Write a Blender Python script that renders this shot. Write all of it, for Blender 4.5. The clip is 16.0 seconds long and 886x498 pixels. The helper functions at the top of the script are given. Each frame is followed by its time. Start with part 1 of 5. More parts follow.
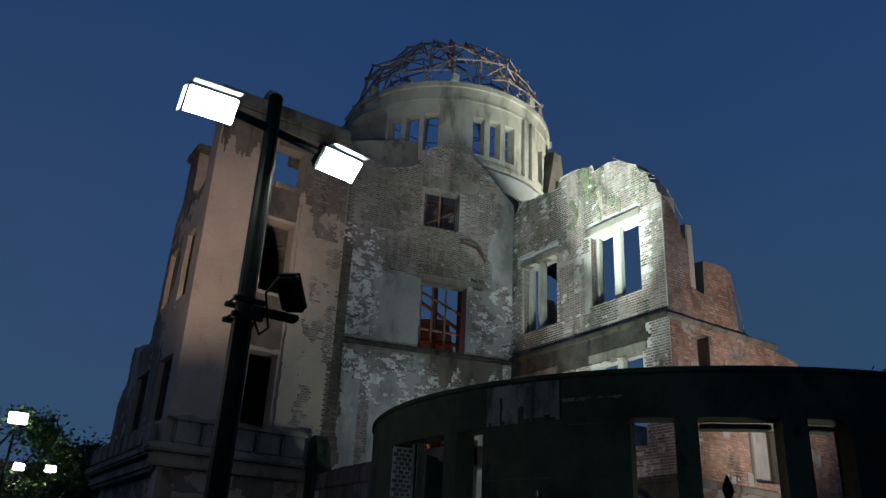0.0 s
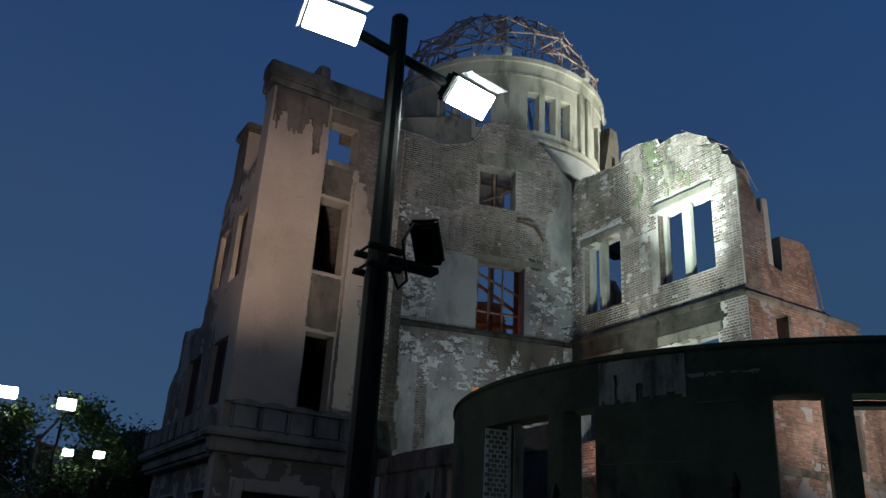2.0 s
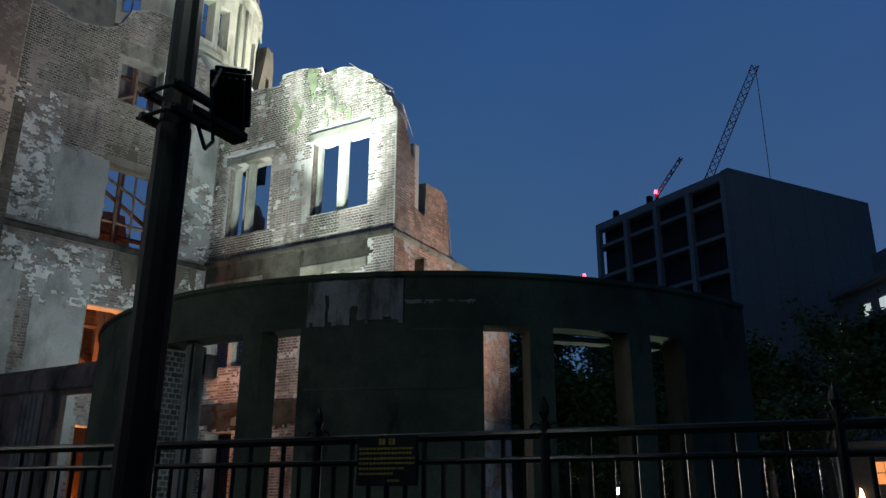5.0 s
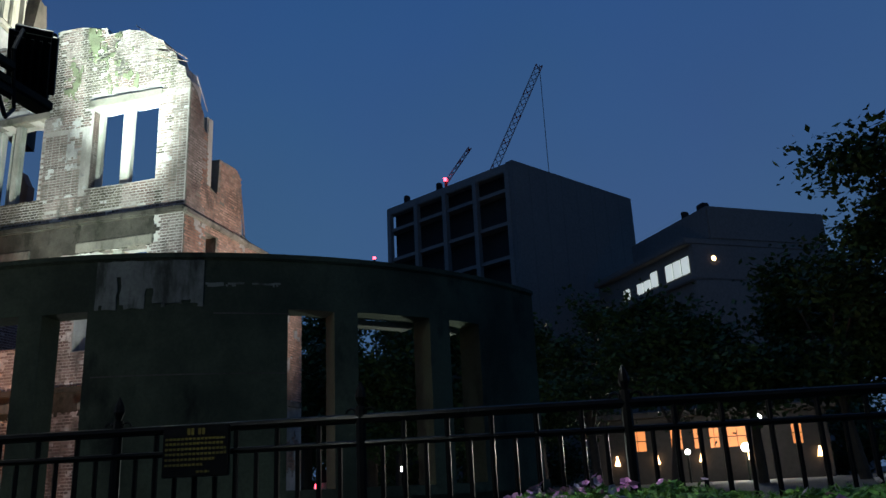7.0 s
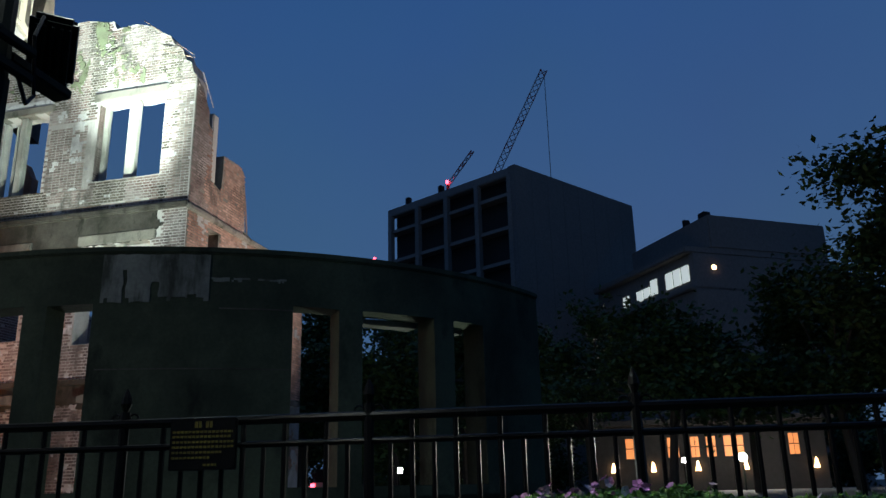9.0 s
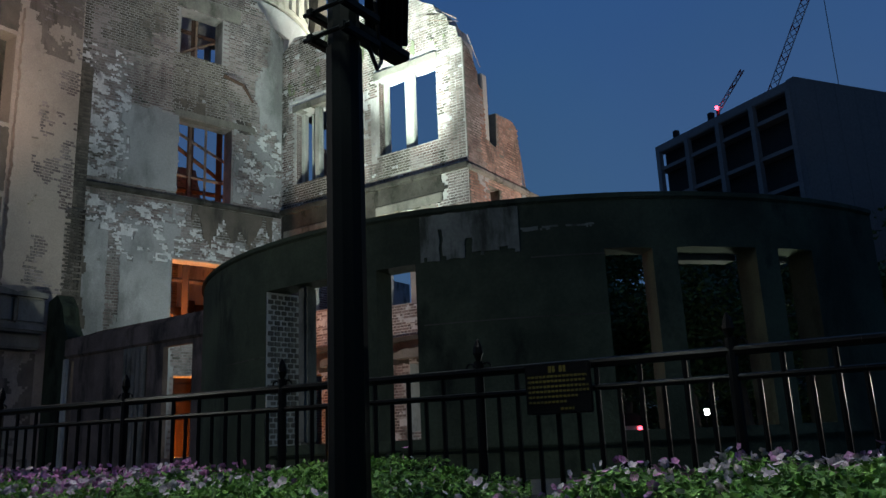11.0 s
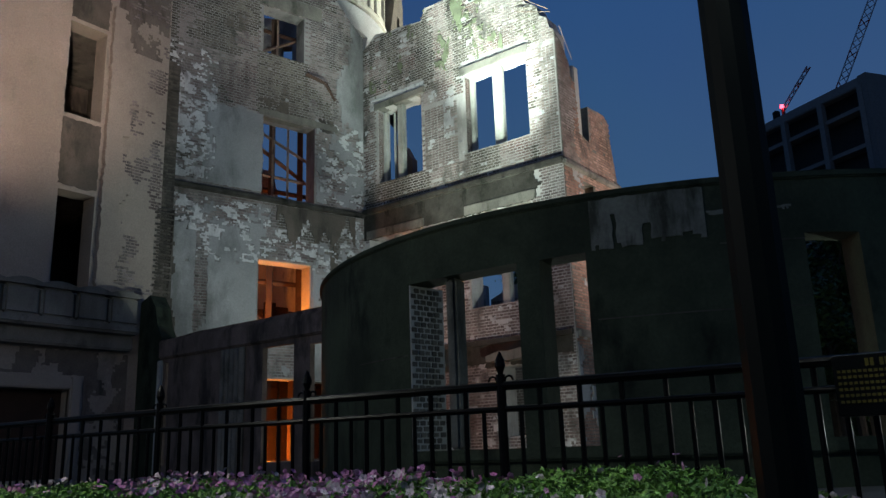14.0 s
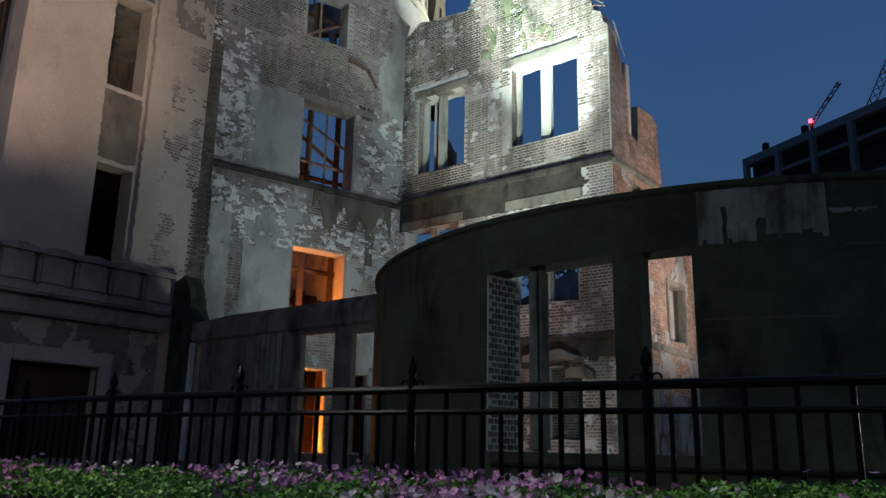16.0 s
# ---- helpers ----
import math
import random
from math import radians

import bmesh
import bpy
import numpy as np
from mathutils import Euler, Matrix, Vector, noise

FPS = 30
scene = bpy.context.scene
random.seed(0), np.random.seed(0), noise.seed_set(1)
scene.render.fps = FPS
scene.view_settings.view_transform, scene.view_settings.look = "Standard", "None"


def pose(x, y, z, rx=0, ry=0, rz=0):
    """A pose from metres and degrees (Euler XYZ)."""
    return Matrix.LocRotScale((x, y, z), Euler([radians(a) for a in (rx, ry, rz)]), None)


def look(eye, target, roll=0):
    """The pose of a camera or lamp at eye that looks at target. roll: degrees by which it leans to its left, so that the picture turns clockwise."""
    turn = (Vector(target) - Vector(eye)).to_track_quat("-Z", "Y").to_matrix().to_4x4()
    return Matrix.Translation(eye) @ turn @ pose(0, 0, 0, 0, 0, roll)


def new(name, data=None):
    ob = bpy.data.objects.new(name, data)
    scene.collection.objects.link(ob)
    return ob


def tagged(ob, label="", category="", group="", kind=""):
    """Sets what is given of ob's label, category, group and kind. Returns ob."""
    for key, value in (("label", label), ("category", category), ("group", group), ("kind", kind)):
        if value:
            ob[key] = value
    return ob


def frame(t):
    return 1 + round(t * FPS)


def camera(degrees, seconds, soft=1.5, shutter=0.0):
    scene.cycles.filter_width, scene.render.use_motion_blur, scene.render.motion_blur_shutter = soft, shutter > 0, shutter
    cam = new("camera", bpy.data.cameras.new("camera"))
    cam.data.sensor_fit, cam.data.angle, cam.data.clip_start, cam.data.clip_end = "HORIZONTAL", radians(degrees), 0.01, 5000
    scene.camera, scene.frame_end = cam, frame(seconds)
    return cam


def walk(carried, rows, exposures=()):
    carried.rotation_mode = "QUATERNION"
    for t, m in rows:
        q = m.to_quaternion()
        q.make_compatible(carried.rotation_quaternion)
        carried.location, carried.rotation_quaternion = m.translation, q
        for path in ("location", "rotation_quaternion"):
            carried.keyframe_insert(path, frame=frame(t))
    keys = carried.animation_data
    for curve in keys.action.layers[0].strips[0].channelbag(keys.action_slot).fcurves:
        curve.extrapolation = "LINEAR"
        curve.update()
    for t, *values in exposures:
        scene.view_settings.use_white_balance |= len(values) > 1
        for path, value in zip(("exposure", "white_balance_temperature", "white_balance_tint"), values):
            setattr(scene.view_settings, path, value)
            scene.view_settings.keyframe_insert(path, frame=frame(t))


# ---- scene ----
cam = camera(58.1, 16.0)
METRES, EYE, TILT, LEAN, TURN = 6.0, 1.5, 0.0, 0.0, -32.7
ROWS = [
    (0.0, 0.0, 0.0, 0.0, -1.14, 22.99, -2.68),
    (0.5, -0.0307, 0.0457, 0.0017, -1.13, 23.27, -0.63),
    (1.0, -0.0688, 0.084, 0.0, 0.65, 22.7, -0.87),
    (1.5, -0.107, 0.1195, 0.0002, -0.45, 22.05, -1.64),
    (2.0, -0.1419, 0.1619, 0.0042, 1.05, 22.08, -3.12),
    (2.5, -0.1841, 0.1963, 0.0074, -2.19, 20.78, -2.49),
    (3.0, -0.2205, 0.2328, 0.0018, -3.94, 19.94, -1.42),
    (3.5, -0.2461, 0.2763, 0.0036, -8.94, 19.0, -4.05),
    (4.0, -0.2755, 0.3021, 0.0074, -19.55, 19.12, -3.58),
    (4.5, -0.2929, 0.3365, 0.0064, -24.69, 20.05, -0.12),
    (5.0, -0.3117, 0.3545, 0.0086, -27.62, 18.18, -0.29),
    (5.2, -0.3155, 0.3556, 0.0089, -29.75, 16.31, 0.63),
    (5.6, -0.3215, 0.3578, 0.0096, -33.0, 15.7, 1.1),
    (6.4, -0.3335, 0.3618, 0.0112, -38.8, 16.1, 2.0),
    (7.3, -0.3424, 0.3655, 0.0128, -43.08, 16.7, 2.7),
    (7.5, -0.3426, 0.3657, 0.0129, -41.62, 16.9, 1.77),
    (8.0, -0.3414, 0.3635, 0.0104, -42.01, 16.96, 1.27),
    (8.2, -0.3424, 0.365, 0.0101, -43.2, 16.79, 1.25),
    (10.3, -0.3625, 0.3965, 0.0065, -37.1, 16.5, 2.3),
    (10.5, -0.3656, 0.4028, 0.0062, -30.45, 15.82, 3.08),
    (11.0, -0.386, 0.4349, 0.0089, -22.79, 13.71, 2.39),
    (11.5, -0.4217, 0.4603, 0.0107, -23.86, 14.14, 4.42),
    (12.0, -0.4403, 0.4991, 0.0075, -23.83, 12.81, 4.08),
    (12.5, -0.4527, 0.5307, 0.0094, -22.85, 12.37, 0.18),
    (13.0, -0.4805, 0.556, 0.013, -24.46, 13.65, -0.36),
    (13.5, -0.5062, 0.5826, 0.012, -24.9, 14.22, -0.29),
    (14.0, -0.5234, 0.6186, 0.0154, -19.45, 14.26, 1.89),
    (14.5, -0.5499, 0.6501, 0.0166, -14.5, 14.34, 1.32),
    (15.0, -0.5718, 0.676, 0.0174, -16.7, 15.31, -0.14),
    (15.5, -0.5877, 0.7133, 0.0168, -18.46, 14.68, 0.36),
    (16.0, -0.6083, 0.7446, 0.016, -19.41, 14.22, -1.12),
]
walk(cam, [(t, pose(0, 0, EYE, TILT, LEAN, TURN) @ pose(METRES * x, METRES * y, METRES * z, 90 + pitch, roll, yaw)) for t, x, y, z, yaw, pitch, roll in ROWS],
     [(0.0, 0.05), (2.0, 0.17), (3.5, 0.4), (5.0, 0.7), (8.0, 0.75), (10.5, 0.72), (12.0, 0.58), (16.0, 0.52)])

# ---- light and sky ----
world = bpy.data.worlds.new("dusk_sky")
scene.world = world
world.use_nodes = True
wn, wl = world.node_tree.nodes, world.node_tree.links
wn.clear()
w_out, w_bg = wn.new("ShaderNodeOutputWorld"), wn.new("ShaderNodeBackground")
w_co, w_sep, w_ramp = wn.new("ShaderNodeTexCoord"), wn.new("ShaderNodeSeparateXYZ"), wn.new("ShaderNodeValToRGB")
w_noise, w_mix = wn.new("ShaderNodeTexNoise"), wn.new("ShaderNodeMix")
w_ramp.color_ramp.elements[0].position, w_ramp.color_ramp.elements[0].color = 0.0, (0.027, 0.057, 0.108, 1)
w_ramp.color_ramp.elements[1].position, w_ramp.color_ramp.elements[1].color = 0.75, (0.0085, 0.030, 0.103, 1)
w_noise.inputs["Scale"].default_value, w_noise.inputs["Detail"].default_value = 1.6, 5.0
w_mix.data_type, w_mix.blend_type = "RGBA", "MULTIPLY"
w_mix.inputs[0].default_value = 0.35
wl.new(w_co.outputs["Generated"], w_sep.inputs[0])
wl.new(w_sep.outputs["Z"], w_ramp.inputs[0])
wl.new(w_co.outputs["Generated"], w_noise.inputs["Vector"])
wl.new(w_ramp.outputs[0], w_mix.inputs[6])
wl.new(w_noise.outputs["Color"], w_mix.inputs[7])
wl.new(w_mix.outputs[2], w_bg.inputs[0])
wl.new(w_bg.outputs[0], w_out.inputs[0])
w_bg.inputs[1].default_value = 1.54


def spot(name, eye, target, watts, colour, degrees, blend=0.6, size=0.15):
    data = bpy.data.lights.new(name, "SPOT")
    data.energy, data.color, data.spot_size, data.spot_blend, data.shadow_soft_size = watts, colour, radians(degrees), blend, size
    ob = new(name, data)
    ob.matrix_world = look(eye, target)
    return ob


def bulb(name, eye, watts, colour, size=0.15):
    data = bpy.data.lights.new(name, "POINT")
    data.energy, data.color, data.shadow_soft_size = watts, colour, size
    ob = new(name, data)
    ob.location = eye
    return ob


COOL, SODIUM = (0.82, 1.0, 0.92), (1.0, 0.26, 0.03)
spot("flood_wing", (11.4, 13.4, 1.7), (16.2, 15.9, 14.6), 46000, COOL, 25, 1.0)
spot("flood_wing_wide", (11.2, 13.9, 1.7), (16.2, 17.0, 12.8), 5600, COOL, 50, 0.9)
spot("flood_wall", (12.6, 12.2, 1.6), (13.4, 21.3, 8.6), 1250, (0.86, 1.0, 0.97), 74, 1.0)
spot("post_flood", (2.75, 6.0, 3.75), (14.8, 21.8, 16.2), 5200, (0.95, 1.0, 0.95), 26, 1.0)
spot("flood_drum", (22.0, 14.5, 8.5), (18.6, 21.8, 18.8), 15000, (0.97, 1.0, 0.88), 38, 1.0)
spot("flood_column", (2.2, 11.8, 4.5), (6.3, 21.9, 10.8), 3900, (1.0, 0.79, 0.66), 38, 1.0)
spot("flood_return", (18.6, 7.4, 1.6), (19.4, 13.8, 7.6), 4500, (1.0, 0.84, 0.75), 64, 1.0, 0.8)
bulb("yard_light", (13.0, 12.8, 1.7), 120, (0.9, 1.0, 0.92))
bulb("annex_light", (9.5, 5.5, 1.6), 65, (0.88, 1.0, 0.9))
bulb("tower_light", (13.33, 21.66, 1.62), 210, SODIUM, 0.06)
bulb("tower_light_middle", (13.29, 21.67, 4.86), 150, SODIUM, 0.06)
bulb("tower_light_upper", (13.4, 23.4, 8.6), 45, SODIUM, 0.2)
bulb("park_lamp", (38.0, -0.9, 3.2), 650, (1.0, 0.95, 0.85), 0.3)
spot("path_flood", (1.28, 5.28, 4.66), (0.9, 4.0, 0.0), 60, (0.92, 1.0, 0.94), 150, 0.5)
spot("path_flood", (2.45, 5.5, 4.66), (2.6, 3.6, 0.0), 60, (0.92, 1.0, 0.94), 150, 0.5)
# Two added fill lights, without lamp posts, brighten the bed and pavilion base.
bulb("next_path_lamp", (-2.2, 12.0, 5.2), 290, (1.0, 0.94, 0.82), 0.3)
spot("bed_fill", (0.4, 11.8, 5.2), (2.5, 10.0, 1.2), 230, (0.95, 1.0, 0.92), 62, 0.8, 0.2)

# ---- materials ----


def mat(name, base, other, stain=None, scale=1.2, rough=0.85, bump=0.3, fine=40.0, streak=0.0, metal=0.0, island=0.0, stain_at=0.55, piece=0.0):
    """A surface with variation at two scales, stains and fine relief; all in metres of the world."""
    m = bpy.data.materials.new(name)
    m.use_nodes = True
    n, l = m.node_tree.nodes, m.node_tree.links
    b = n["Principled BSDF"]
    b.inputs["Roughness"].default_value, b.inputs["Metallic"].default_value = rough, metal
    b.inputs["Specular IOR Level"].default_value = 0.15 if rough > 0.5 and not metal else 0.4
    co = n.new("ShaderNodeTexCoord")

    def nz(s, detail, vec=None):
        t = n.new("ShaderNodeTexNoise")
        t.inputs["Scale"].default_value, t.inputs["Detail"].default_value, t.inputs["Roughness"].default_value = s, detail, 0.62
        l.new(vec or co.outputs["Object"], t.inputs["Vector"])
        return t.outputs["Fac"]

    def ramp(src, a, z):
        r = n.new("ShaderNodeMapRange")
        r.inputs[1].default_value, r.inputs[2].default_value = a, z
        l.new(src, r.inputs[0])
        return r.outputs[0]

    def mix(fac, a, z):
        x = n.new("ShaderNodeMix")
        x.data_type = "RGBA"
        if isinstance(fac, float):
            x.inputs[0].default_value = fac
        else:
            l.new(fac, x.inputs[0])
        for k, v in ((6, a), (7, z)):
            if isinstance(v, tuple):
                x.inputs[k].default_value = (*v, 1)
            else:
                l.new(v, x.inputs[k])
        return x.outputs[2]

    col = mix(ramp(nz(scale, 8), 0.36, 0.64), base, other)
    if island or piece:
        src = n.new("ShaderNodeNewGeometry").outputs["Random Per Island"] if island else n.new("ShaderNodeObjectInfo").outputs["Random"]
        h = n.new("ShaderNodeHueSaturation")
        v = n.new("ShaderNodeMapRange")
        v.inputs[3].default_value, v.inputs[4].default_value = 1 - (island or piece), 1 + (island or piece)
        l.new(src, v.inputs[0])
        l.new(v.outputs[0], h.inputs["Value"])
        l.new(col, h.inputs["Color"])
        col = h.outputs[0]
    if stain:
        mp = n.new("ShaderNodeMapping")
        mp.inputs["Scale"].default_value = (1, 1, 1 - 0.85 * streak)
        l.new(co.outputs["Object"], mp.inputs["Vector"])
        col = mix(ramp(nz(scale * 1.7, 9, mp.outputs[0]), stain_at, stain_at + 0.13), col, stain)
    if streak > 0.45:
        mg = n.new("ShaderNodeMapping")
        mg.inputs["Scale"].default_value = (1, 1, 0.4)
        mg.inputs["Location"].default_value = (3.7, 1.3, 0)
        l.new(co.outputs["Object"], mg.inputs["Vector"])
        col = mix(ramp(nz(0.75, 10, mg.outputs[0]), 0.5, 0.64), col, mix(0.5, col, (0.012, 0.014, 0.009)))
    grain = nz(fine, 6)
    col = mix(ramp(grain, 0.3, 0.75), mix(0.28, col, (0.0, 0.0, 0.0)), col)
    l.new(col, b.inputs["Base Color"])
    if bump:
        bp = n.new("ShaderNodeBump")
        bp.inputs["Strength"].default_value, bp.inputs["Distance"].default_value = bump, 0.02
        l.new(grain, bp.inputs["Height"])
        l.new(bp.outputs[0], b.inputs["Normal"])
    return m


def glow(name, colour, strength):
    m = bpy.data.materials.new(name)
    m.use_nodes = True
    b = m.node_tree.nodes["Principled BSDF"]
    b.inputs["Base Color"].default_value = (*colour, 1)
    b.inputs["Emission Color"].default_value = (*colour, 1)
    b.inputs["Emission Strength"].default_value = strength
    return m


SOOT_SOFT = mat("weather_stained_render", (0.215, 0.18, 0.148), (0.145, 0.123, 0.102), (0.085, 0.075, 0.064), 1.3, streak=0.8)
SOOT_SHADE = mat("soot_and_shade_render", (0.15, 0.13, 0.105), (0.10, 0.09, 0.075), (0.055, 0.05, 0.045), 1.0, streak=0.8)
BRICK_DARK = mat("sooty_brick", (0.095, 0.085, 0.07), (0.15, 0.135, 0.11), (0.07, 0.07, 0.06), 0.9, 0.9, 0.4, 60, 0.6, island=0.35)
BRICK_RED = mat("red_brick", (0.27, 0.15, 0.11), (0.37, 0.25, 0.20), (0.10, 0.085, 0.07), 1.1, 0.9, 0.4, 60, 0.6, island=0.3)
FRIEZE = mat("stained_frieze_and_shade", (0.085, 0.08, 0.068), (0.042, 0.04, 0.034), (0.018, 0.019, 0.015), 1.9, 0.9, 0.4, 30, 0.6)
LIME = mat("lime_plaster", (0.66, 0.66, 0.65), (0.48, 0.48, 0.47), (0.26, 0.25, 0.25), 2.2, 0.9, 0.3, 30, 0.5)
MORTAR = mat("mortar", (0.55, 0.53, 0.50), (0.40, 0.38, 0.355), (0.10, 0.10, 0.09), 0.9, streak=0.7)
MORTAR_GREY = mat("grey_mortar", (0.33, 0.32, 0.30), (0.22, 0.21, 0.20), (0.10, 0.10, 0.09), 0.9, streak=0.7)
BRICK = mat("old_brick", (0.17, 0.13, 0.12), (0.27, 0.24, 0.225), (0.085, 0.078, 0.075), 0.8, 0.9, 0.4, 60, 0.6, island=0.28)
BRICK_PALE = mat("lime_washed_brick", (0.165, 0.11, 0.095), (0.34, 0.30, 0.275), (0.10, 0.10, 0.085), 0.9, 0.9, 0.4, 60, 0.7, island=0.25, stain_at=0.56)
BRICK_PIECE = mat("single_brick", (0.165, 0.11, 0.095), (0.34, 0.30, 0.275), (0.10, 0.10, 0.085), 0.9, 0.9, 0.4, 60, 0.7, piece=0.3)
PLASTER = mat("grey_plaster", (0.36, 0.365, 0.355), (0.27, 0.275, 0.27), (0.13, 0.13, 0.125), 0.7, 0.9, 0.25, 30, 0.8, stain_at=0.6)
RENDER = mat("weathered_render", (0.41, 0.345, 0.285), (0.31, 0.265, 0.22), (0.19, 0.165, 0.14), 0.5, 0.9, 0.35, 35, 0.44, stain_at=0.6)
CONCRETE = mat("aged_concrete", (0.25, 0.235, 0.20), (0.15, 0.145, 0.125), (0.06, 0.065, 0.05), 0.8, 0.9, 0.4, 30, 0.5)
DRUM = mat("stained_drum_concrete", (0.46, 0.45, 0.38), (0.36, 0.35, 0.29), (0.20, 0.19, 0.15), 0.8, 0.9, 0.3, 30, 0.85, stain_at=0.54)
MOSS = mat("wall_moss", (0.20, 0.23, 0.14), (0.15, 0.165, 0.11), (0.07, 0.075, 0.045), 2.5, 0.95, 0.5, 60, 0.4)
QUOIN = mat("dark_quoin_stone", (0.10, 0.095, 0.08), (0.19, 0.18, 0.15), (0.07, 0.075, 0.055), 3.0, 0.9, 0.4, 60, piece=0.3)
FADED = mat("faded_render", (0.17, 0.185, 0.16), (0.11, 0.122, 0.105), (0.045, 0.052, 0.04), 2.5, 0.9, 0.3, 30, 0.9, stain_at=0.5)
PALE = mat("pale_stone", (0.50, 0.50, 0.45), (0.40, 0.40, 0.35), (0.26, 0.26, 0.21), 1.2, 0.85, 0.2, 40, 0.8, stain_at=0.62)
GARDEN = mat("sooty_garden_render", (0.20, 0.155, 0.13), (0.11, 0.09, 0.075), (0.045, 0.04, 0.035), 1.1, 0.9, 0.35, 30, 0.8, stain_at=0.52)
DOOR_DARK = mat("unlit_door", (0.022, 0.012, 0.009), (0.013, 0.008, 0.006), None, 2.0, 0.8, 0.2)
DOOR_SHADE = mat("rusted_door_and_shade", (0.06, 0.036, 0.026), (0.04, 0.025, 0.02), None, 2.0, 0.8, 0.2)
DARK_WALL = mat("blackened_shaded_render", (0.050, 0.066, 0.041), (0.023, 0.031, 0.020), (0.010, 0.013, 0.009), 1.1, 0.85, 0.35, 30, 0.6)
PATCH = mat("patched_render", (0.15, 0.155, 0.13), (0.09, 0.095, 0.08), (0.04, 0.043, 0.035), 2.0, 0.85, 0.3, 30, 0.9)
STEEL = mat("rusted_steel", (0.28, 0.20, 0.15), (0.20, 0.14, 0.11), (0.10, 0.07, 0.055), 2.5, 0.75, 0.2, 60)
DOME_STEEL = mat("dome_steel", (0.42, 0.33, 0.29), (0.33, 0.25, 0.22), (0.12, 0.085, 0.07), 1.5, 0.75, 0.2, 60)
FRAME_STEEL = mat("dark_rusted_frame", (0.11, 0.07, 0.05), (0.07, 0.045, 0.035), None, 2.5, 0.75, 0.2, 60)
IRON = mat("black_painted_iron", (0.0045, 0.0045, 0.0045), (0.003, 0.003, 0.003), None, 3.0, 0.3, 0.05, 90)
IRON.node_tree.nodes["Principled BSDF"].inputs["Specular IOR Level"].default_value = 0.045
POLE = mat("dark_green_pole_paint", (0.005, 0.007, 0.006), (0.003, 0.0045, 0.004), None, 3.0, 0.5, 0.05, 90)
POLE.node_tree.nodes["Principled BSDF"].inputs["Specular IOR Level"].default_value = 0.05
SOIL = mat("dark_soil", (0.05, 0.045, 0.035), (0.035, 0.03, 0.025), None, 2.0)
GRAVEL = mat("rubble_ground", (0.13, 0.12, 0.10), (0.09, 0.085, 0.07), (0.05, 0.06, 0.035), 0.6)
PAVING = mat("path_paving", (0.22, 0.21, 0.20), (0.17, 0.165, 0.155), None, 0.8)
LEAF = mat("azalea_leaf", (0.14, 0.27, 0.04), (0.085, 0.19, 0.025), None, 1.5, 0.5, 0.0, 60, island=0.5)
PETAL_MAUVE = mat("mauve_petal", (0.38, 0.11, 0.27), (0.46, 0.24, 0.38), None, 1.0, 0.6, 0.0, 60, island=0.35)
PETAL_WHITE = mat("white_petal", (0.56, 0.47, 0.48), (0.48, 0.36, 0.40), None, 1.0, 0.6, 0.0, 60, island=0.25)
TREE_LEAF = mat("tree_leaf", (0.055, 0.095, 0.03), (0.035, 0.065, 0.022), None, 0.5, 0.55, 0.0, 30, island=0.5)
BARK = mat("bark", (0.09, 0.075, 0.06), (0.06, 0.05, 0.04), None, 3.0, 0.9, 0.5)
FAR_CONC = mat("far_concrete", (0.24, 0.22, 0.20), (0.19, 0.175, 0.16), (0.14, 0.14, 0.15), 0.08, 0.9, 0.0, 4)
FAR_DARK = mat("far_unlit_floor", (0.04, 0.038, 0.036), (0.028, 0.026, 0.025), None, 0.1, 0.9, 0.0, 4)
FAR_NET = mat("far_scaffold_sheet", (0.19, 0.175, 0.16), (0.155, 0.145, 0.135), None, 0.06, 0.9, 0.0, 4)
CRANE_RED = mat("crane_red", (0.35, 0.05, 0.04), (0.28, 0.04, 0.035), None, 1.0, 0.6, 0.0)
CRANE_WHITE = mat("crane_white", (0.5, 0.48, 0.48), (0.42, 0.4, 0.4), None, 1.0, 0.6, 0.0)
FLOOD_GLASS = glow("lit_flood_glass", (0.86, 1.0, 0.98), 42)
FAR_LAMP = glow("far_lamp_glass", (0.95, 1.0, 0.92), 22)
WINDOW_COOL = glow("lit_window_cool", (0.85, 0.95, 0.9), 0.32)
WINDOW_WARM = glow("lit_window_warm", (1.0, 0.34, 0.10), 0.38)
LAMP_WARM = glow("warm_lamp_glass", (1.0, 0.55, 0.25), 9)
RED_LAMP = glow("red_warning_lamp", (1.0, 0.06, 0.1), 5)
SIGN_YELLOW = mat("sign_yellow", (0.075, 0.062, 0.009), (0.035, 0.03, 0.006), None, 3.0, 0.6, 0.0)
CAR_PAINT = mat("silver_car_paint", (0.35, 0.36, 0.37), (0.30, 0.31, 0.32), None, 1.0, 0.35, 0.0, metal=0.3)
CAR_GLASS = mat("dark_car_glass", (0.02, 0.022, 0.025), (0.015, 0.016, 0.02), None, 1.0, 0.1, 0.0)

# ---- building tools ----


def thing(name, label, category, kind="", group=""):
    ob = new(name)
    ob.empty_display_size = 0.2
    return tagged(ob, label, category, group, kind)


def part(name, bm, material, parent=None, label=""):
    """Links a bmesh as one mesh object under a thing or a part."""
    me = bpy.data.meshes.new(name)
    bm.to_mesh(me)
    bm.free()
    return part_of(name, me, material, parent, label)


def part_of(name, me, material, parent=None, label=""):
    if material and not me.materials:
        me.materials.append(material)
    ob = new(name, me)
    if parent:
        ob.parent = parent
    return tagged(ob, label)


def raw(name, verts, faces, material, parent=None, label=""):
    me = bpy.data.meshes.new(name)
    me.from_pydata(verts, [], faces)
    me.update()
    return part_of(name, me, material, parent, label)


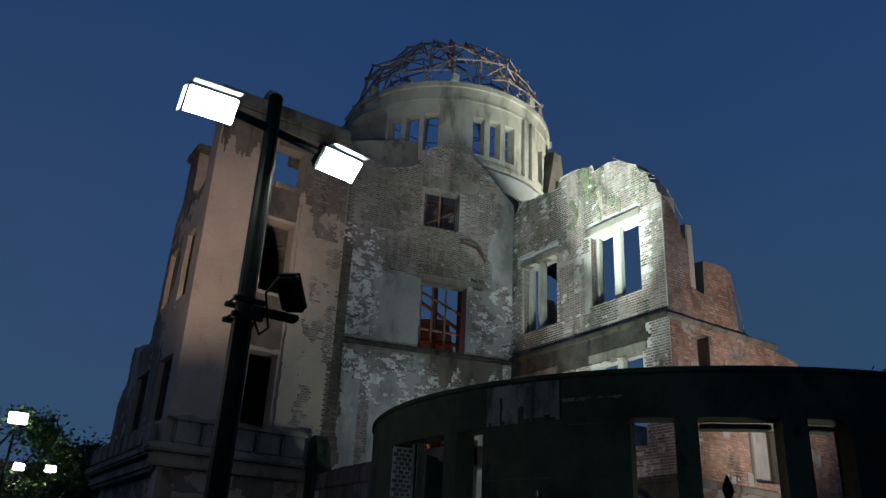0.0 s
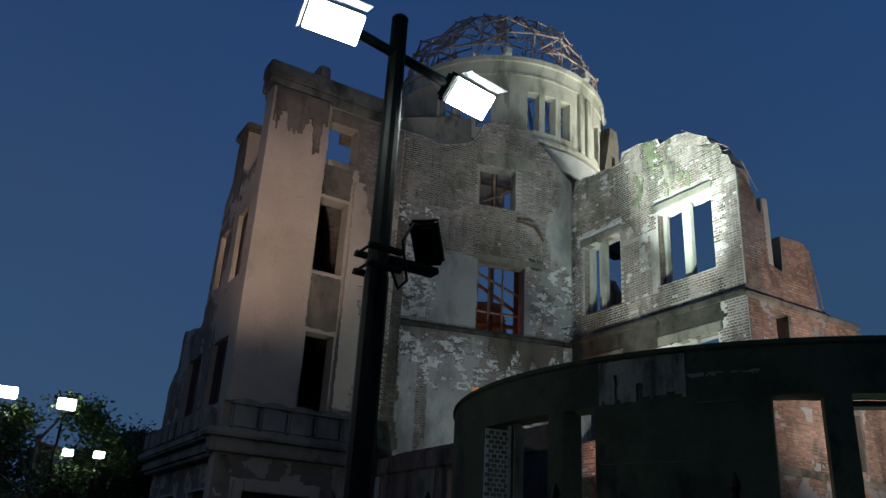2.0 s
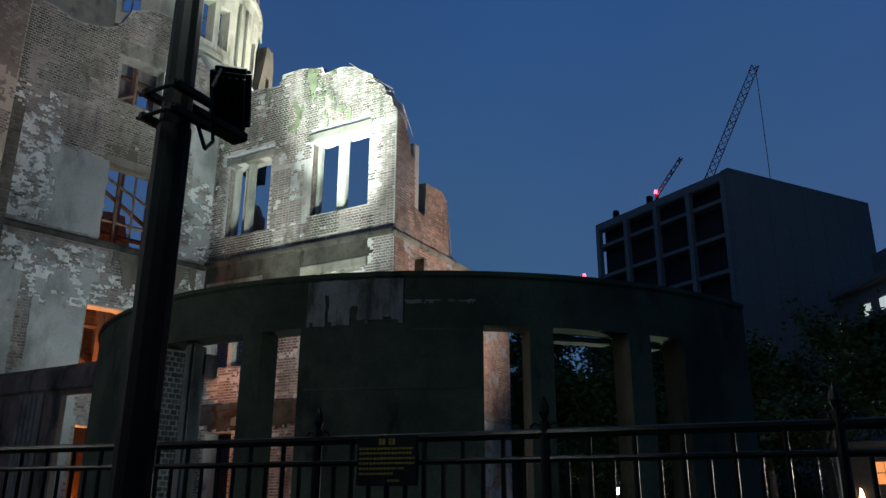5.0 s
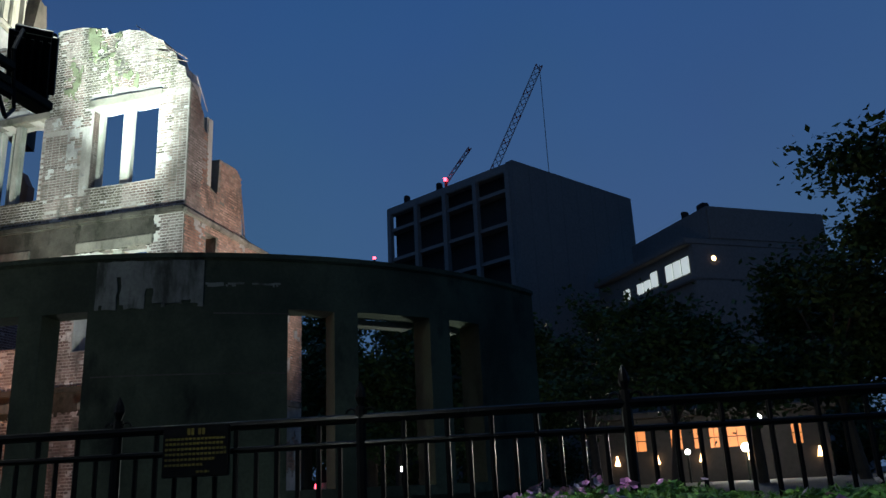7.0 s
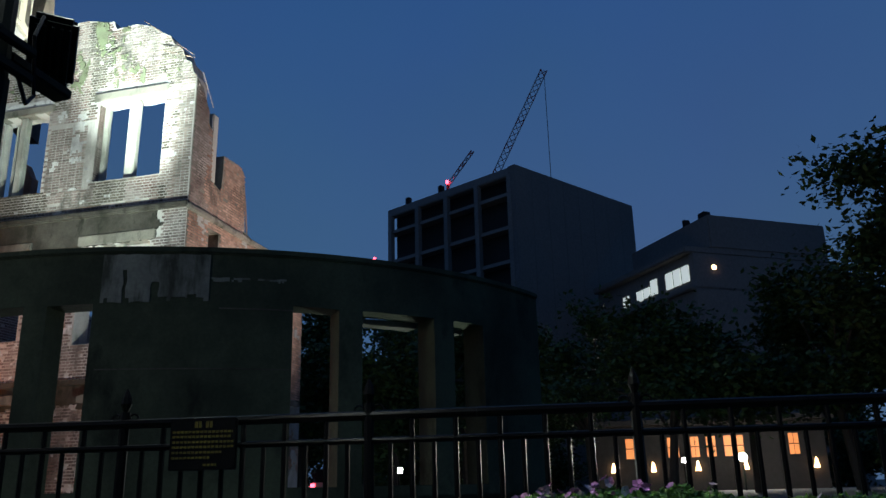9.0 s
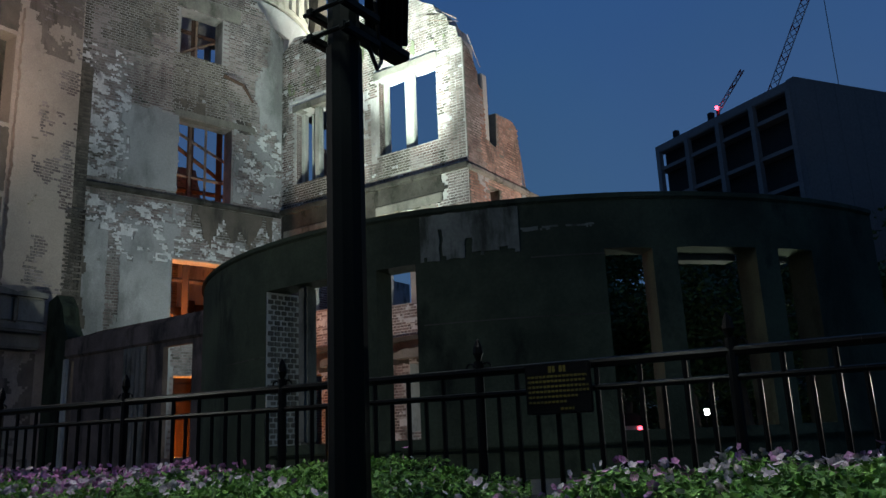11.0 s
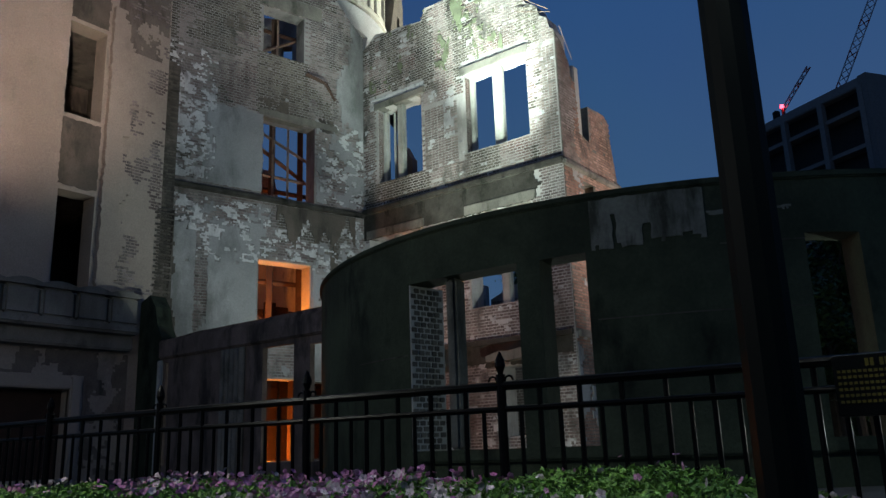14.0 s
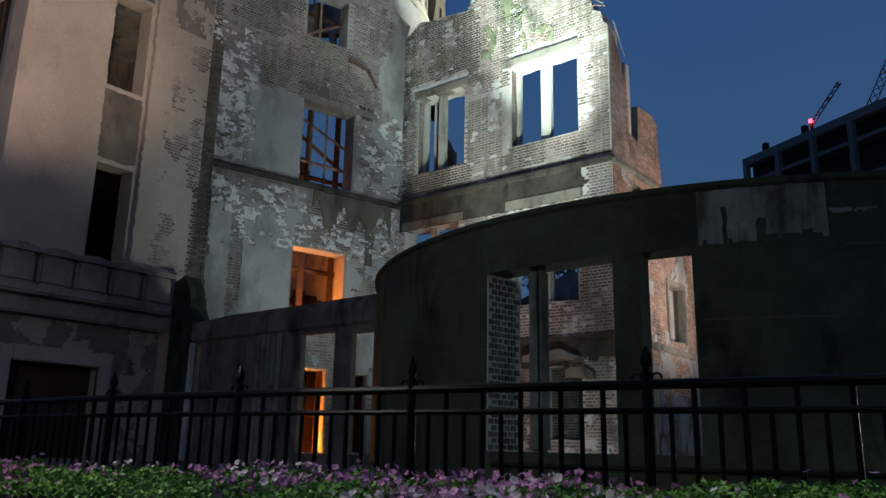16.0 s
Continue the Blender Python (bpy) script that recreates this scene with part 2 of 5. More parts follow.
def flat(ox, oy, ux, uy):
    """Maps wall coordinates (along, inward, up) to the world, for a straight wall seen from outside, left to right."""
    k = math.hypot(ux, uy)
    ux, uy = ux / k, uy / k
    return lambda u, y, z: (ox + u * ux - y * uy, oy + u * uy + y * ux, z)


def round_wall(cx, cy, r, a0):
    """The same for a wall on a circle; a0: degrees at u = 0."""
    def f(u, y, z):
        a = radians(a0) + u / r
        return (cx + (r - y) * math.cos(a), cy + (r - y) * math.sin(a), z)
    return f


def top_at(profile, u):
    for (a, za), (b, zb) in zip(profile, profile[1:]):
        if a <= u <= b:
            return za + (zb - za) * (u - a) / max(b - a, 1e-6)
    return profile[0][1] if u < profile[0][0] else profile[-1][1]


def panel(profile, z0, holes, thick, f, du=None, rough=0.0):
    """A wall with a top profile [(u, z)], openings (u0, u1, z0, z1) right through it, and thickness."""
    us = {p[0] for p in profile} | {h[0] for h in holes} | {h[1] for h in holes}
    lo, hi = profile[0][0], profile[-1][0]
    if du:
        us |= {lo + (hi - lo) * i / math.ceil((hi - lo) / du) for i in range(math.ceil((hi - lo) / du) + 1)}
    us = sorted(round(u, 4) for u in us if lo - 1e-6 <= u <= hi + 1e-6)
    us = [u for i, u in enumerate(us) if i == 0 or u - us[i - 1] > 1e-3]
    zl = sorted({round(z0, 4)} | {round(h[2], 4) for h in holes} | {round(h[3], 4) for h in holes})
    quads = []
    for a, b in zip(us, us[1:]):
        ta, tb = top_at(profile, a + 1e-5), top_at(profile, b - 1e-5)
        zs = [z for z in zl if z < min(ta, tb) - 0.02]
        for c, d in zip(zs, zs[1:]):
            m, k = (a + b) / 2, (c + d) / 2
            if not any(h[0] < m < h[1] and h[2] < k < h[3] for h in holes):
                quads.append(((a, c), (b, c), (b, d), (a, d)))
        m, k = (a + b) / 2, (zs[-1] + min(ta, tb)) / 2
        if not any(h[0] < m < h[1] and h[2] < k < h[3] for h in holes):
            quads.append(((a, zs[-1]), (b, zs[-1]), (b, tb), (a, ta)))
    bm, vs, edges = bmesh.new(), {}, {}

    def v(p, y):
        key = (round(p[0], 3), round(p[1], 3), y)
        if key not in vs:
            j = noise.noise((p[0] * 2.3, p[1] * 2.3, 7.0)) * rough
            vs[key] = bm.verts.new(f(p[0], y, p[1] + j))
        return vs[key]

    def face(*c):
        if len(set(c)) > 2:
            try:
                bm.faces.new(list(dict.fromkeys(c)))
            except ValueError:
                pass
    for q in quads:
        face(*[v(p, 0.0) for p in q])
        face(*[v(p, thick) for p in reversed(q)])
        for p, r in zip(q, q[1:] + q[:1]):
            ka, kb = (round(p[0], 3), round(p[1], 3)), (round(r[0], 3), round(r[1], 3))
            if (kb, ka) in edges:
                del edges[(kb, ka)]
            else:
                edges[(ka, kb)] = (p, r)
    for p, r in edges.values():
        face(v(r, 0.0), v(p, 0.0), v(p, thick), v(r, thick))
    return bm


def in_holes(holes, u, z, pad=0.0):
    return any(h[0] - pad < u < h[1] + pad and h[2] - pad < z < h[3] + pad for h in holes)


def brick_skin(name, profile, z0, holes, f, keep, material, parent, label="", w=0.236, hgt=0.077, depth=0.009, seed=1):
    """Single bricks standing proud of a wall, in rows of stretchers and headers, where keep(u, z) is true; one joined part."""
    rnd = random.Random(seed)
    verts, faces = [], []
    lo, hi = profile[0][0], profile[-1][0]
    k, z = 0, z0
    while z < max(p[1] for p in profile):
        u, step = (lo - 0.25 * w, 0.5 * w) if k % 2 else (lo, w)
        while u < hi:
            a, b, c, d = max(u, lo) + 0.009, min(u + step, hi) - 0.009, z + 0.0105, z + hgt - 0.0105
            u += step
            m = (a + b) / 2
            if b - a < 0.05 or d > top_at(profile, m) - 0.02 or not keep(m, z):
                continue
            if in_holes(holes, a, z + 0.03) or in_holes(holes, b, z + 0.03) or in_holes(holes, m, z + 0.03):
                continue
            if rnd.random() < 0.02:
                continue
            y = -depth * rnd.uniform(0.45, 1.25)
            e = 0.004
            i = len(verts)
            verts += [f(a, 0, c), f(b, 0, c), f(b, 0, d), f(a, 0, d), f(a + e, y, c + e), f(b - e, y, c + e), f(b - e, y, d - e), f(a + e, y, d - e)]
            faces += [(i + 4, i + 5, i + 6, i + 7), (i, i + 1, i + 5, i + 4), (i + 1, i + 2, i + 6, i + 5), (i + 2, i + 3, i + 7, i + 6), (i + 3, i, i + 4, i + 7)]
        z += hgt
        k += 1
    ob = raw(name, verts, faces, material, parent, label)
    return tagged(ob, kind="stuff")


def sheet(name, profile, z0, holes, f, keep, material, parent, label="", cell=0.085, depth=0.024, seed=2):
    """A coat of plaster with broken edges, where keep(u, z) is true."""
    lo, hi = profile[0][0], profile[-1][0]
    nu, nzc = int((hi - lo) / cell), int((max(p[1] for p in profile) - z0) / cell)
    on = set()
    for i in range(nu):
        for j in range(nzc):
            u, z = lo + (i + 0.5) * cell, z0 + (j + 0.5) * cell
            if z + cell < top_at(profile, u) and not in_holes(holes, u, z, 0.03) and keep(u, z):
                on.add((i, j))
    verts, faces, ids = [], [], {}

    def v(i, j, front):
        if (i, j, front) not in ids:
            u, z = lo + i * cell, z0 + j * cell
            du, dz = noise.noise((u * 9, z * 9, seed)) * cell * 0.55, noise.noise((u * 9, z * 9, seed + 9)) * cell * 0.55
            if i in (0, nu):
                du = 0
            ids[(i, j, front)] = len(verts)
            verts.append(f(u + du, -depth * (1 + 0.25 * noise.noise((u, z, 3))) if front else 0.0, z + dz))
        return ids[(i, j, front)]
    for i, j in sorted(on):
        faces.append((v(i, j, 1), v(i + 1, j, 1), v(i + 1, j + 1, 1), v(i, j + 1, 1)))
        for di, dj, p, q in ((-1, 0, (0, 1), (0, 0)), (1, 0, (1, 0), (1, 1)), (0, -1, (0, 0), (1, 0)), (0, 1, (1, 1), (0, 1))):
            if (i + di, j + dj) not in on:
                a, b = (i + p[0], j + p[1]), (i + q[0], j + q[1])
                faces.append((v(*b, 1), v(*a, 1), v(*a, 0), v(*b, 0)))
    return raw(name, verts, faces, material, parent, label)


def bar(bm, f, u0, u1, y0, y1, z0, z1, bev=0.0, cuts=1):
    """A block in wall coordinates, added to bm; cuts follow a round wall."""
    sub = bmesh.new()
    rows = []
    for i in range(cuts + 1):
        u = u0 + (u1 - u0) * i / cuts
        rows.append([sub.verts.new(f(u, y, z)) for y, z in ((y0, z0), (y1, z0), (y1, z1), (y0, z1))])
    for a, b in zip(rows, rows[1:]):
        for k in range(4):
            sub.faces.new((a[k], b[k], b[(k + 1) % 4], a[(k + 1) % 4]))
    sub.faces.new(rows[0])
    sub.faces.new(rows[-1][::-1])
    bmesh.ops.recalc_face_normals(sub, faces=sub.faces)
    if bev:
        bmesh.ops.bevel(sub, geom=[e for e in sub.edges if len(e.link_faces) == 2 and e.calc_face_angle(0) > 0.6], offset=bev, segments=2, affect="EDGES")
    join(bm, sub)


def join(bm, sub):
    me = bpy.data.meshes.new("tmp")
    sub.to_mesh(me)
    sub.free()
    bm.from_mesh(me)
    bpy.data.meshes.remove(me)


def tube(bm, a, b, r0, r1=None, sides=6):
    """A tapered rod from a to b."""
    a, b = Vector(a), Vector(b)
    d = b - a
    if d.length < 1e-5:
        return
    q = d.to_track_quat("Z", "Y").to_matrix()
    r1 = r0 if r1 is None else r1
    ring = []
    for p, r in ((a, r0), (b, r1)):
        ring.append([bm.verts.new(p + q @ Vector((r * math.cos(2 * math.pi * k / sides), r * math.sin(2 * math.pi * k / sides), 0))) for k in range(sides)])
    for k in range(sides):
        bm.faces.new((ring[0][k], ring[0][(k + 1) % sides], ring[1][(k + 1) % sides], ring[1][k]))
    bm.faces.new(ring[0][::-1])
    bm.faces.new(ring[1])


WORLD = flat(0, 0, 1, 0)


def block(x0, x1, y0, y1, z0, z1, bev=0.0):
    bm = bmesh.new()
    bar(bm, WORLD, x0, x1, y0, y1, z0, z1, bev)
    return bm


def blob(u, z, seed, s):
    return noise.fractal((u * s, z * s, seed), 0.7, 2.1, 4)


# ---- ground ----
bm = bmesh.new()
xs = [(-900, 0.0), (-40, 0.0), (1.75, 0.0), (1.95, 0.9), (2.6, 1.05), (4.2, 1.15), (12, 1.3), (40, 1.2), (90, 1.0), (2500, 0.5)]
ys = [-2500, -60, -20, -5, 0, 5, 10, 15, 25, 45, 90, 2500]
grid = [[bm.verts.new((x, y, z)) for x, z in xs] for y in ys]
for r, s in zip(grid, grid[1:]):
    for i in range(len(xs) - 1):
        bm.faces.new((r[i], r[i + 1], s[i + 1], s[i]))
tagged(part("ground", bm, GRAVEL), "dark rubble and gravel ground of the fenced site", "ground", kind="structure")
tagged(part("path", block(-6, 1.7, -25, 40, -0.1, 0.012), PAVING), "grey paved riverside path", "path", kind="structure")
tagged(part("kerb", block(1.7, 1.96, -25, 40, 0.0, 0.95, 0.03), CONCRETE), "concrete edging wall of the raised flower bed", "kerb", kind="structure")

# ---- the domed ruin ----
ruin = thing("domed_ruin", "roofless brick and concrete ruin with a bare steel dome", "ruin")

# wing: front wall seen from the path
WF = flat(16.2, 20.6, 0, -1)
W_TOP = [(0, 14.0), (0.5, 14.35), (1.1, 14.3), (2.3, 14.15), (2.42, 14.16), (2.5, 14.5), (3.2, 14.52), (3.95, 14.32), (4.05, 14.32), (4.15, 14.06), (4.4, 14.1), (4.75, 14.15), (5.2, 14.0), (5.65, 13.7), (5.9, 13.55), (6.0, 13.3), (6.3, 13.1), (6.42, 12.75), (6.6, 12.62), (6.68, 12.3), (6.785, 12.2)]
W_HOLES = [(0.6, 2.3, 9.4, 11.78), (3.88, 5.9, 9.52, 11.85), (0.2, 2.15, 5.4, 7.75), (3.82, 5.8, 5.2, 7.75), (0.6, 1.6, 1.6, 3.6), (4.7, 5.85, 1.9, 3.6)]
wing = part("wing_wall", panel(W_TOP, 0.9, W_HOLES, 0.55, WF, 0.5, 0.05), MORTAR, ruin, "brick wing wall with broken top and lit face")


def w_plaster(u, z):
    n1, n2 = blob(u, z, 8, 1.0), blob(u * 0.8, z * 2.4, 5, 2.6)
    if 7.75 < z < 8.62:
        return u < 6.1
    if 11.8 < z < 12.2 and (3.7 < u < 6.0 or 0.3 < u < 2.4):
        return n2 > -0.5
    if 5.95 < u < 6.36 and 9.6 < z < 12.0:
        return n2 > 0.3
    if 3.1 < u < 3.5 and 10.2 < z < 11.6:
        return n2 > -0.1
    return 0.6 * n1 + n2 > (0.75 if z > 8.6 else 0.5)


tagged(sheet("plaster_coat", W_TOP, 0.95, W_HOLES, WF, lambda u, z: w_plaster(u, z) and not 7.75 < z < 8.62, LIME, wing, "whitish remains of plaster", cell=0.06, depth=0.016), kind="stuff")
tagged(sheet("moss", W_TOP, 12.2, W_HOLES, WF, lambda u, z: blob(u * 1.6, z * 0.5, 61, 1.5) + 0.5 * blob(u, z, 62, 5.0) > 0.66 - 0.12 * (z - 12.5) - 0.35 * (3.5 < u < 4.6), MOSS, wing, "green moss streaks below the broken top", cell=0.045, depth=0.03), kind="stuff")
sheet("frieze", W_TOP, 7.74, W_HOLES, WF, lambda u, z: 7.75 < z < 8.62 and u < 6.0 + 0.15 * blob(u, z, 4, 2.0), FRIEZE, wing, "dark stained concrete band")
def w_soot(u, z):
    n1 = blob(u * 2.2, z * 0.5, 9, 1.0)
    return (1.0 < u < 2.6 and 11.9 < z < 12.9 and n1 > -0.5) or (2.15 < u < 2.75 + 0.2 * n1 and z > 11.8) or (3.5 < u < 4.1 and 11.7 < z < 14.0 and n1 > -0.3) or (4.1 < u < 4.9 and 8.6 < z < 9.5 and n1 > -0.6) or (z > 11.6 and n1 > 0.3) or (u < 2.4 and z > 12.0 and n1 > -0.25) or (u < 2.5 and z < 9.4) or (3.75 < u < 4.75 and z < 9.5 and n1 > -0.4) or (u > 5.95 and n1 > 0.28) or n1 > 0.5


W_PIECES = ((2.42, 3.8, 9.3, 11.3), (6.3, 6.785, 8.75, 11.9))
brick_skin("brickwork", W_TOP, 0.95, W_HOLES, WF, lambda u, z: z > 8.6 and not in_holes(W_PIECES, u, z) and not w_plaster(u, z) and not w_soot(u, z), BRICK_PALE, wing)
brick_skin("sooty_brickwork", W_TOP, 0.95, W_HOLES, WF, lambda u, z: z > 8.6 and not in_holes(W_PIECES, u, z) and not w_plaster(u, z) and w_soot(u, z), BRICK_DARK, wing)
brick_skin("brickwork", W_TOP, 0.95, W_HOLES, WF, lambda u, z: (z < 7.8 or z < 8.5 and u > 6.1) and not w_plaster(u, z), BRICK, wing)
bm = bmesh.new()
bar(bm, WF, 0.0, 6.86, -0.14, 0.0, 8.5, 8.66, 0.03)
part("ledge", bm, FRIEZE, wing, "worn concrete string course")
for u0, u1, z0, z1 in ((0.45, 2.45, 11.78, 12.0), (3.72, 5.98, 11.85, 12.1), (0.1, 2.3, 7.75, 8.0), (3.7, 5.95, 7.75, 8.02)):
    bm = bmesh.new()
    bar(bm, WF, u0, u1, -0.05, 0.3, z0, z1, 0.02)
    part("lintel", bm, CONCRETE, wing, "grey stone lintel")
for u0, u1, z0, z1 in ((1.25, 1.52, 9.4, 11.78), (4.72, 5.05, 9.52, 11.85), (1.05, 1.3, 5.4, 7.75), (4.7, 5.0, 5.2, 7.75)):
    bm = bmesh.new()
    bar(bm, WF, u0 + 0.02, u1 - 0.03, 0.1, 0.3, z0, z1, 0.025)
    part("mullion", bm, PALE, wing, "pale stone window post")
for u, z0, z1 in ((0.66, 9.42, 11.76), (3.95, 9.55, 11.83)):
    bm = bmesh.new()
    bar(bm, WF, u - 0.06, u + 0.05, 0.24, 0.4, z0, z1, 0.02)
    part("window_jamb", bm, PALE, wing, "pale stone window jamb")

for u, z0, z1 in ((0.6, 9.42, 11.76), (3.88, 9.55, 11.83)):
    bm = bmesh.new()
    for k in range(int((z1 - z0) / 0.064)):
        z = z0 + k * 0.064
        bar(bm, WF, u + 0.001, u + 0.012, 0.015 if k % 2 else 0.03, 0.1, z, z + 0.046)
        bar(bm, WF, u + 0.001, u + 0.012, 0.12, 0.225, z, z + 0.046)
    part("reveal_bricks", bm, BRICK_PALE, wing, "worn brick edge of the window")

# remains of a timber partition and a brick stub behind the corner window
for u, w in ((0.86, 0.07), (1.02, 0.05), (1.14, 0.06)):
    bm = bmesh.new()
    bar(bm, WF, u, u + w, 0.42, 0.5, 9.4, 11.76, 0.012)
    part("window_post", bm, PALE, wing)
bm = panel([(0.62, 10.9), (0.8, 10.75), (1.0, 10.7), (1.2, 10.3), (1.28, 10.25)], 9.3, [], 0.25, lambda u, y, z: WF(u, y + 0.75, z), 0.1, 0.06)
part("wall_stub", bm, BRICK_RED, wing, "pinkish brick stub behind the window")
# floor line of the wing: broken slab edge, its shade below painted as a dark sheet
bm = panel([(0.0, 4.34), (6.75, 4.32)], 4.2, [], 0.1, lambda u, y, z: WF(u, y - 0.1, z), 0.35, 0.03)
part("ledge", bm, FRIEZE, wing, "broken edge of the lost floor")
sheet("soot_band", W_TOP, 3.62, W_HOLES, WF, lambda u, z: 3.66 + 0.25 * blob(u, 0, 44, 1.3) < z < 4.18, FRIEZE, wing, "overhang shade below the lost floor, laid on as a dark band", depth=0.02)
for u0, u1, z0, z1, y in ((4.4, 5.9, 3.72, 3.98, -0.34), (5.5, 6.2, 3.3, 3.6, -0.2), (1.8, 2.9, 3.75, 4.0, -0.28)):
    bm = panel([(u0, z1 - 0.1), (u0 + 0.3 * (u1 - u0), z1), (u0 + 0.7 * (u1 - u0), z1 - 0.03), (u1, z1 - 0.16)], z0, [], -y, lambda u, d, z: WF(u, d + y, z), 0.12, 0.07)
    part("slab_stub", bm, CONCRETE, wing, "jagged stub of the lost floor")

# wing: return wall running away from the path
RF = flat(16.2, 13.8, 1, 0)
R_TOP = [(0.02, 12.15), (0.35, 12.0), (0.5, 11.75), (0.7, 11.5), (0.75, 11.1), (0.95, 11.0), (1.0, 9.6), (1.55, 9.5), (1.6, 10.55), (2.5, 10.6), (2.75, 10.5), (2.85, 9.6), (2.95, 8.75), (4.0, 8.5), (5.6, 8.25), (6.1, 8.0), (6.7, 7.9), (7.05, 7.6)]
R_HOLES = [(1.05, 1.55, 7.0, 8.25), (3.0, 4.1, 4.5, 6.0), (1.0, 2.0, 1.6, 3.5)]
ret = part("wing_return_wall", panel(R_TOP, 0.9, R_HOLES, 0.55, RF, 0.5, 0.05), CONCRETE, ruin, "red brick return wall, broken in steps")
brick_skin("corner_brickwork", R_TOP, 0.95, R_HOLES, RF, lambda u, z: z > 8.6 and u < 0.7 + 0.3 * blob(u, z, 12, 1.0), BRICK_PALE, ret, "pale lit bricks of the corner", seed=6)
brick_skin("brickwork", R_TOP, 0.95, R_HOLES, RF, lambda u, z: (z > 8.6 and u >= 0.7 + 0.3 * blob(u, z, 12, 1.0)) or (z <= 8.6 and blob(u, z, 11, 0.9) < (0.35 if z > 4.3 else -0.1)), BRICK_RED, ret, seed=5)
sheet("plaster_coat", R_TOP, 0.95, R_HOLES, RF, lambda u, z: z < 8.5 and blob(u, z, 11, 0.9) >= (0.35 if z > 4.3 else -0.1), PLASTER, ret)["kind"] = "stuff"
bm = bmesh.new()
bar(bm, RF, -0.1, 4.6, -0.12, 0.0, 8.44, 8.6, 0.03)
part("ledge", bm, CONCRETE, ret)
bm = bmesh.new()
bar(bm, RF, 3.0, 4.1, 0.3, 0.42, 4.5, 6.0)
part("window_infill", bm, PLASTER, ret, "grey panel closing the window")
for u0, u1, z0, z1 in ((2.9, 3.02, 4.45, 6.0), (4.08, 4.2, 4.45, 6.0), (2.9, 4.2, 6.0, 6.14)):
    bm = bmesh.new()
    bar(bm, RF, u0, u1, -0.05, 0.2, z0, z1, 0.02)
    part("window_surround", bm, CONCRETE, ret, "worn stone window surround")
bm = panel([(0.1, 4.3), (6.9, 4.28)], 4.14, [], 0.09, lambda u, y, z: RF(u, y - 0.09, z), 0.35, 0.03)
part("ledge", bm, CONCRETE, ret)
bm = bmesh.new()
bar(bm, RF, 1.02, 1.3, 0.05, 0.3, 9.6, 11.6, 0.03)
part("window_post", bm, PALE, ret, "leaning remains of a stone window post")
bm = bmesh.new()
for p, q in (((18.6, 13.9, 10.6), (19.15, 13.95, 10.55)), ((19.15, 13.95, 10.55), (19.5, 14.0, 9.6)), ((19.5, 14.0, 9.6), (19.7, 14.0, 8.6)), ((18.9, 14.3, 10.5), (19.35, 14.3, 8.6))):
    tube(bm, p, q, 0.028)
part("bent_pipe", bm, STEEL, ret, "rusty bent support pipes")
bm = bmesh.new()
tube(bm, (16.1, 15.5, 14.1), (16.05, 13.85, 12.75), 0.012)
tube(bm, (16.1, 14.9, 13.1), (16.05, 13.8, 12.65), 0.009)
tube(bm, (16.4, 13.75, 12.4), (16.95, 13.72, 11.6), 0.01)
part("tie_rod", bm, STEEL, wing, "thin steel tie rods across the broken top")

# wing: rear walls, seen through the openings
BF = flat(22.75, 20.6, 0, -1)
back = part("wing_rear_wall", panel([(0, 6.8), (2, 7.6), (3.4, 7.0), (6.2, 6.9)], 0.9, [(1.0, 2.0, 4.6, 6.2), (4.2, 5.4, 4.4, 6.2)], 0.45, BF, 0.6, 0.06), MORTAR, ruin)
brick_skin("brickwork", [(0, 6.8), (6.2, 6.8)], 0.95, [(1.0, 2.0, 4.6, 6.2), (4.2, 5.4, 4.4, 6.2)], BF, lambda u, z: True, BRICK, back, seed=8)

# Cross wall and end wall are added to keep sky out of the low openings.
cross = part("cross_wall", block(18.4, 18.8, 14.4, 20.5, 0.9, 4.6, 0.02), MORTAR, ruin, "low inner wall added to hide sky behind the openings")
brick_skin("brickwork", [(0.1, 4.55), (6.0, 4.55)], 0.95, [], flat(18.4, 20.5, 0, -1), lambda u, z: True, BRICK, cross, seed=17)

end = part("end_wall", block(16.78, 22.7, 20.62, 21.0, 0.9, 7.3, 0.02), MORTAR, ruin, "inner end wall added to close off the sky")
brick_skin("brickwork", [(0.05, 7.25), (4.9, 7.25)], 0.95, [], flat(16.78, 20.62, 1, 0), lambda u, z: True, BRICK, end, seed=18)

# main block: tall wall that meets the wing in the corner
ML = 6.088
MF = flat(10.3, 22.1, 5.9, -1.5)
M_TOP = [(-0.75, 15.2), (0.6, 15.1), (1.2, 14.9), (2.2, 15.15), (2.55, 15.5), (2.75, 16.0), (3.2, 16.25), (3.5, 16.42), (4.3, 16.4), (4.45, 15.95), (4.8, 15.75), (5.2, 15.35), (5.65, 14.85), (6.088, 14.4)]
M_HOLES = [(2.68, 4.0, 12.95, 14.45), (2.73, 4.38, 8.62, 10.95), (2.7, 4.3, 4.75, 6.8), (2.85, 3.92, 1.5, 3.62), (4.35, 5.2, 1.5, 3.58)]
main = part("main_wall", panel(M_TOP, 0.9, M_HOLES, 0.5, MF, 0.5, 0.03), MORTAR_GREY, ruin, "tall brick wall with patches of grey plaster")


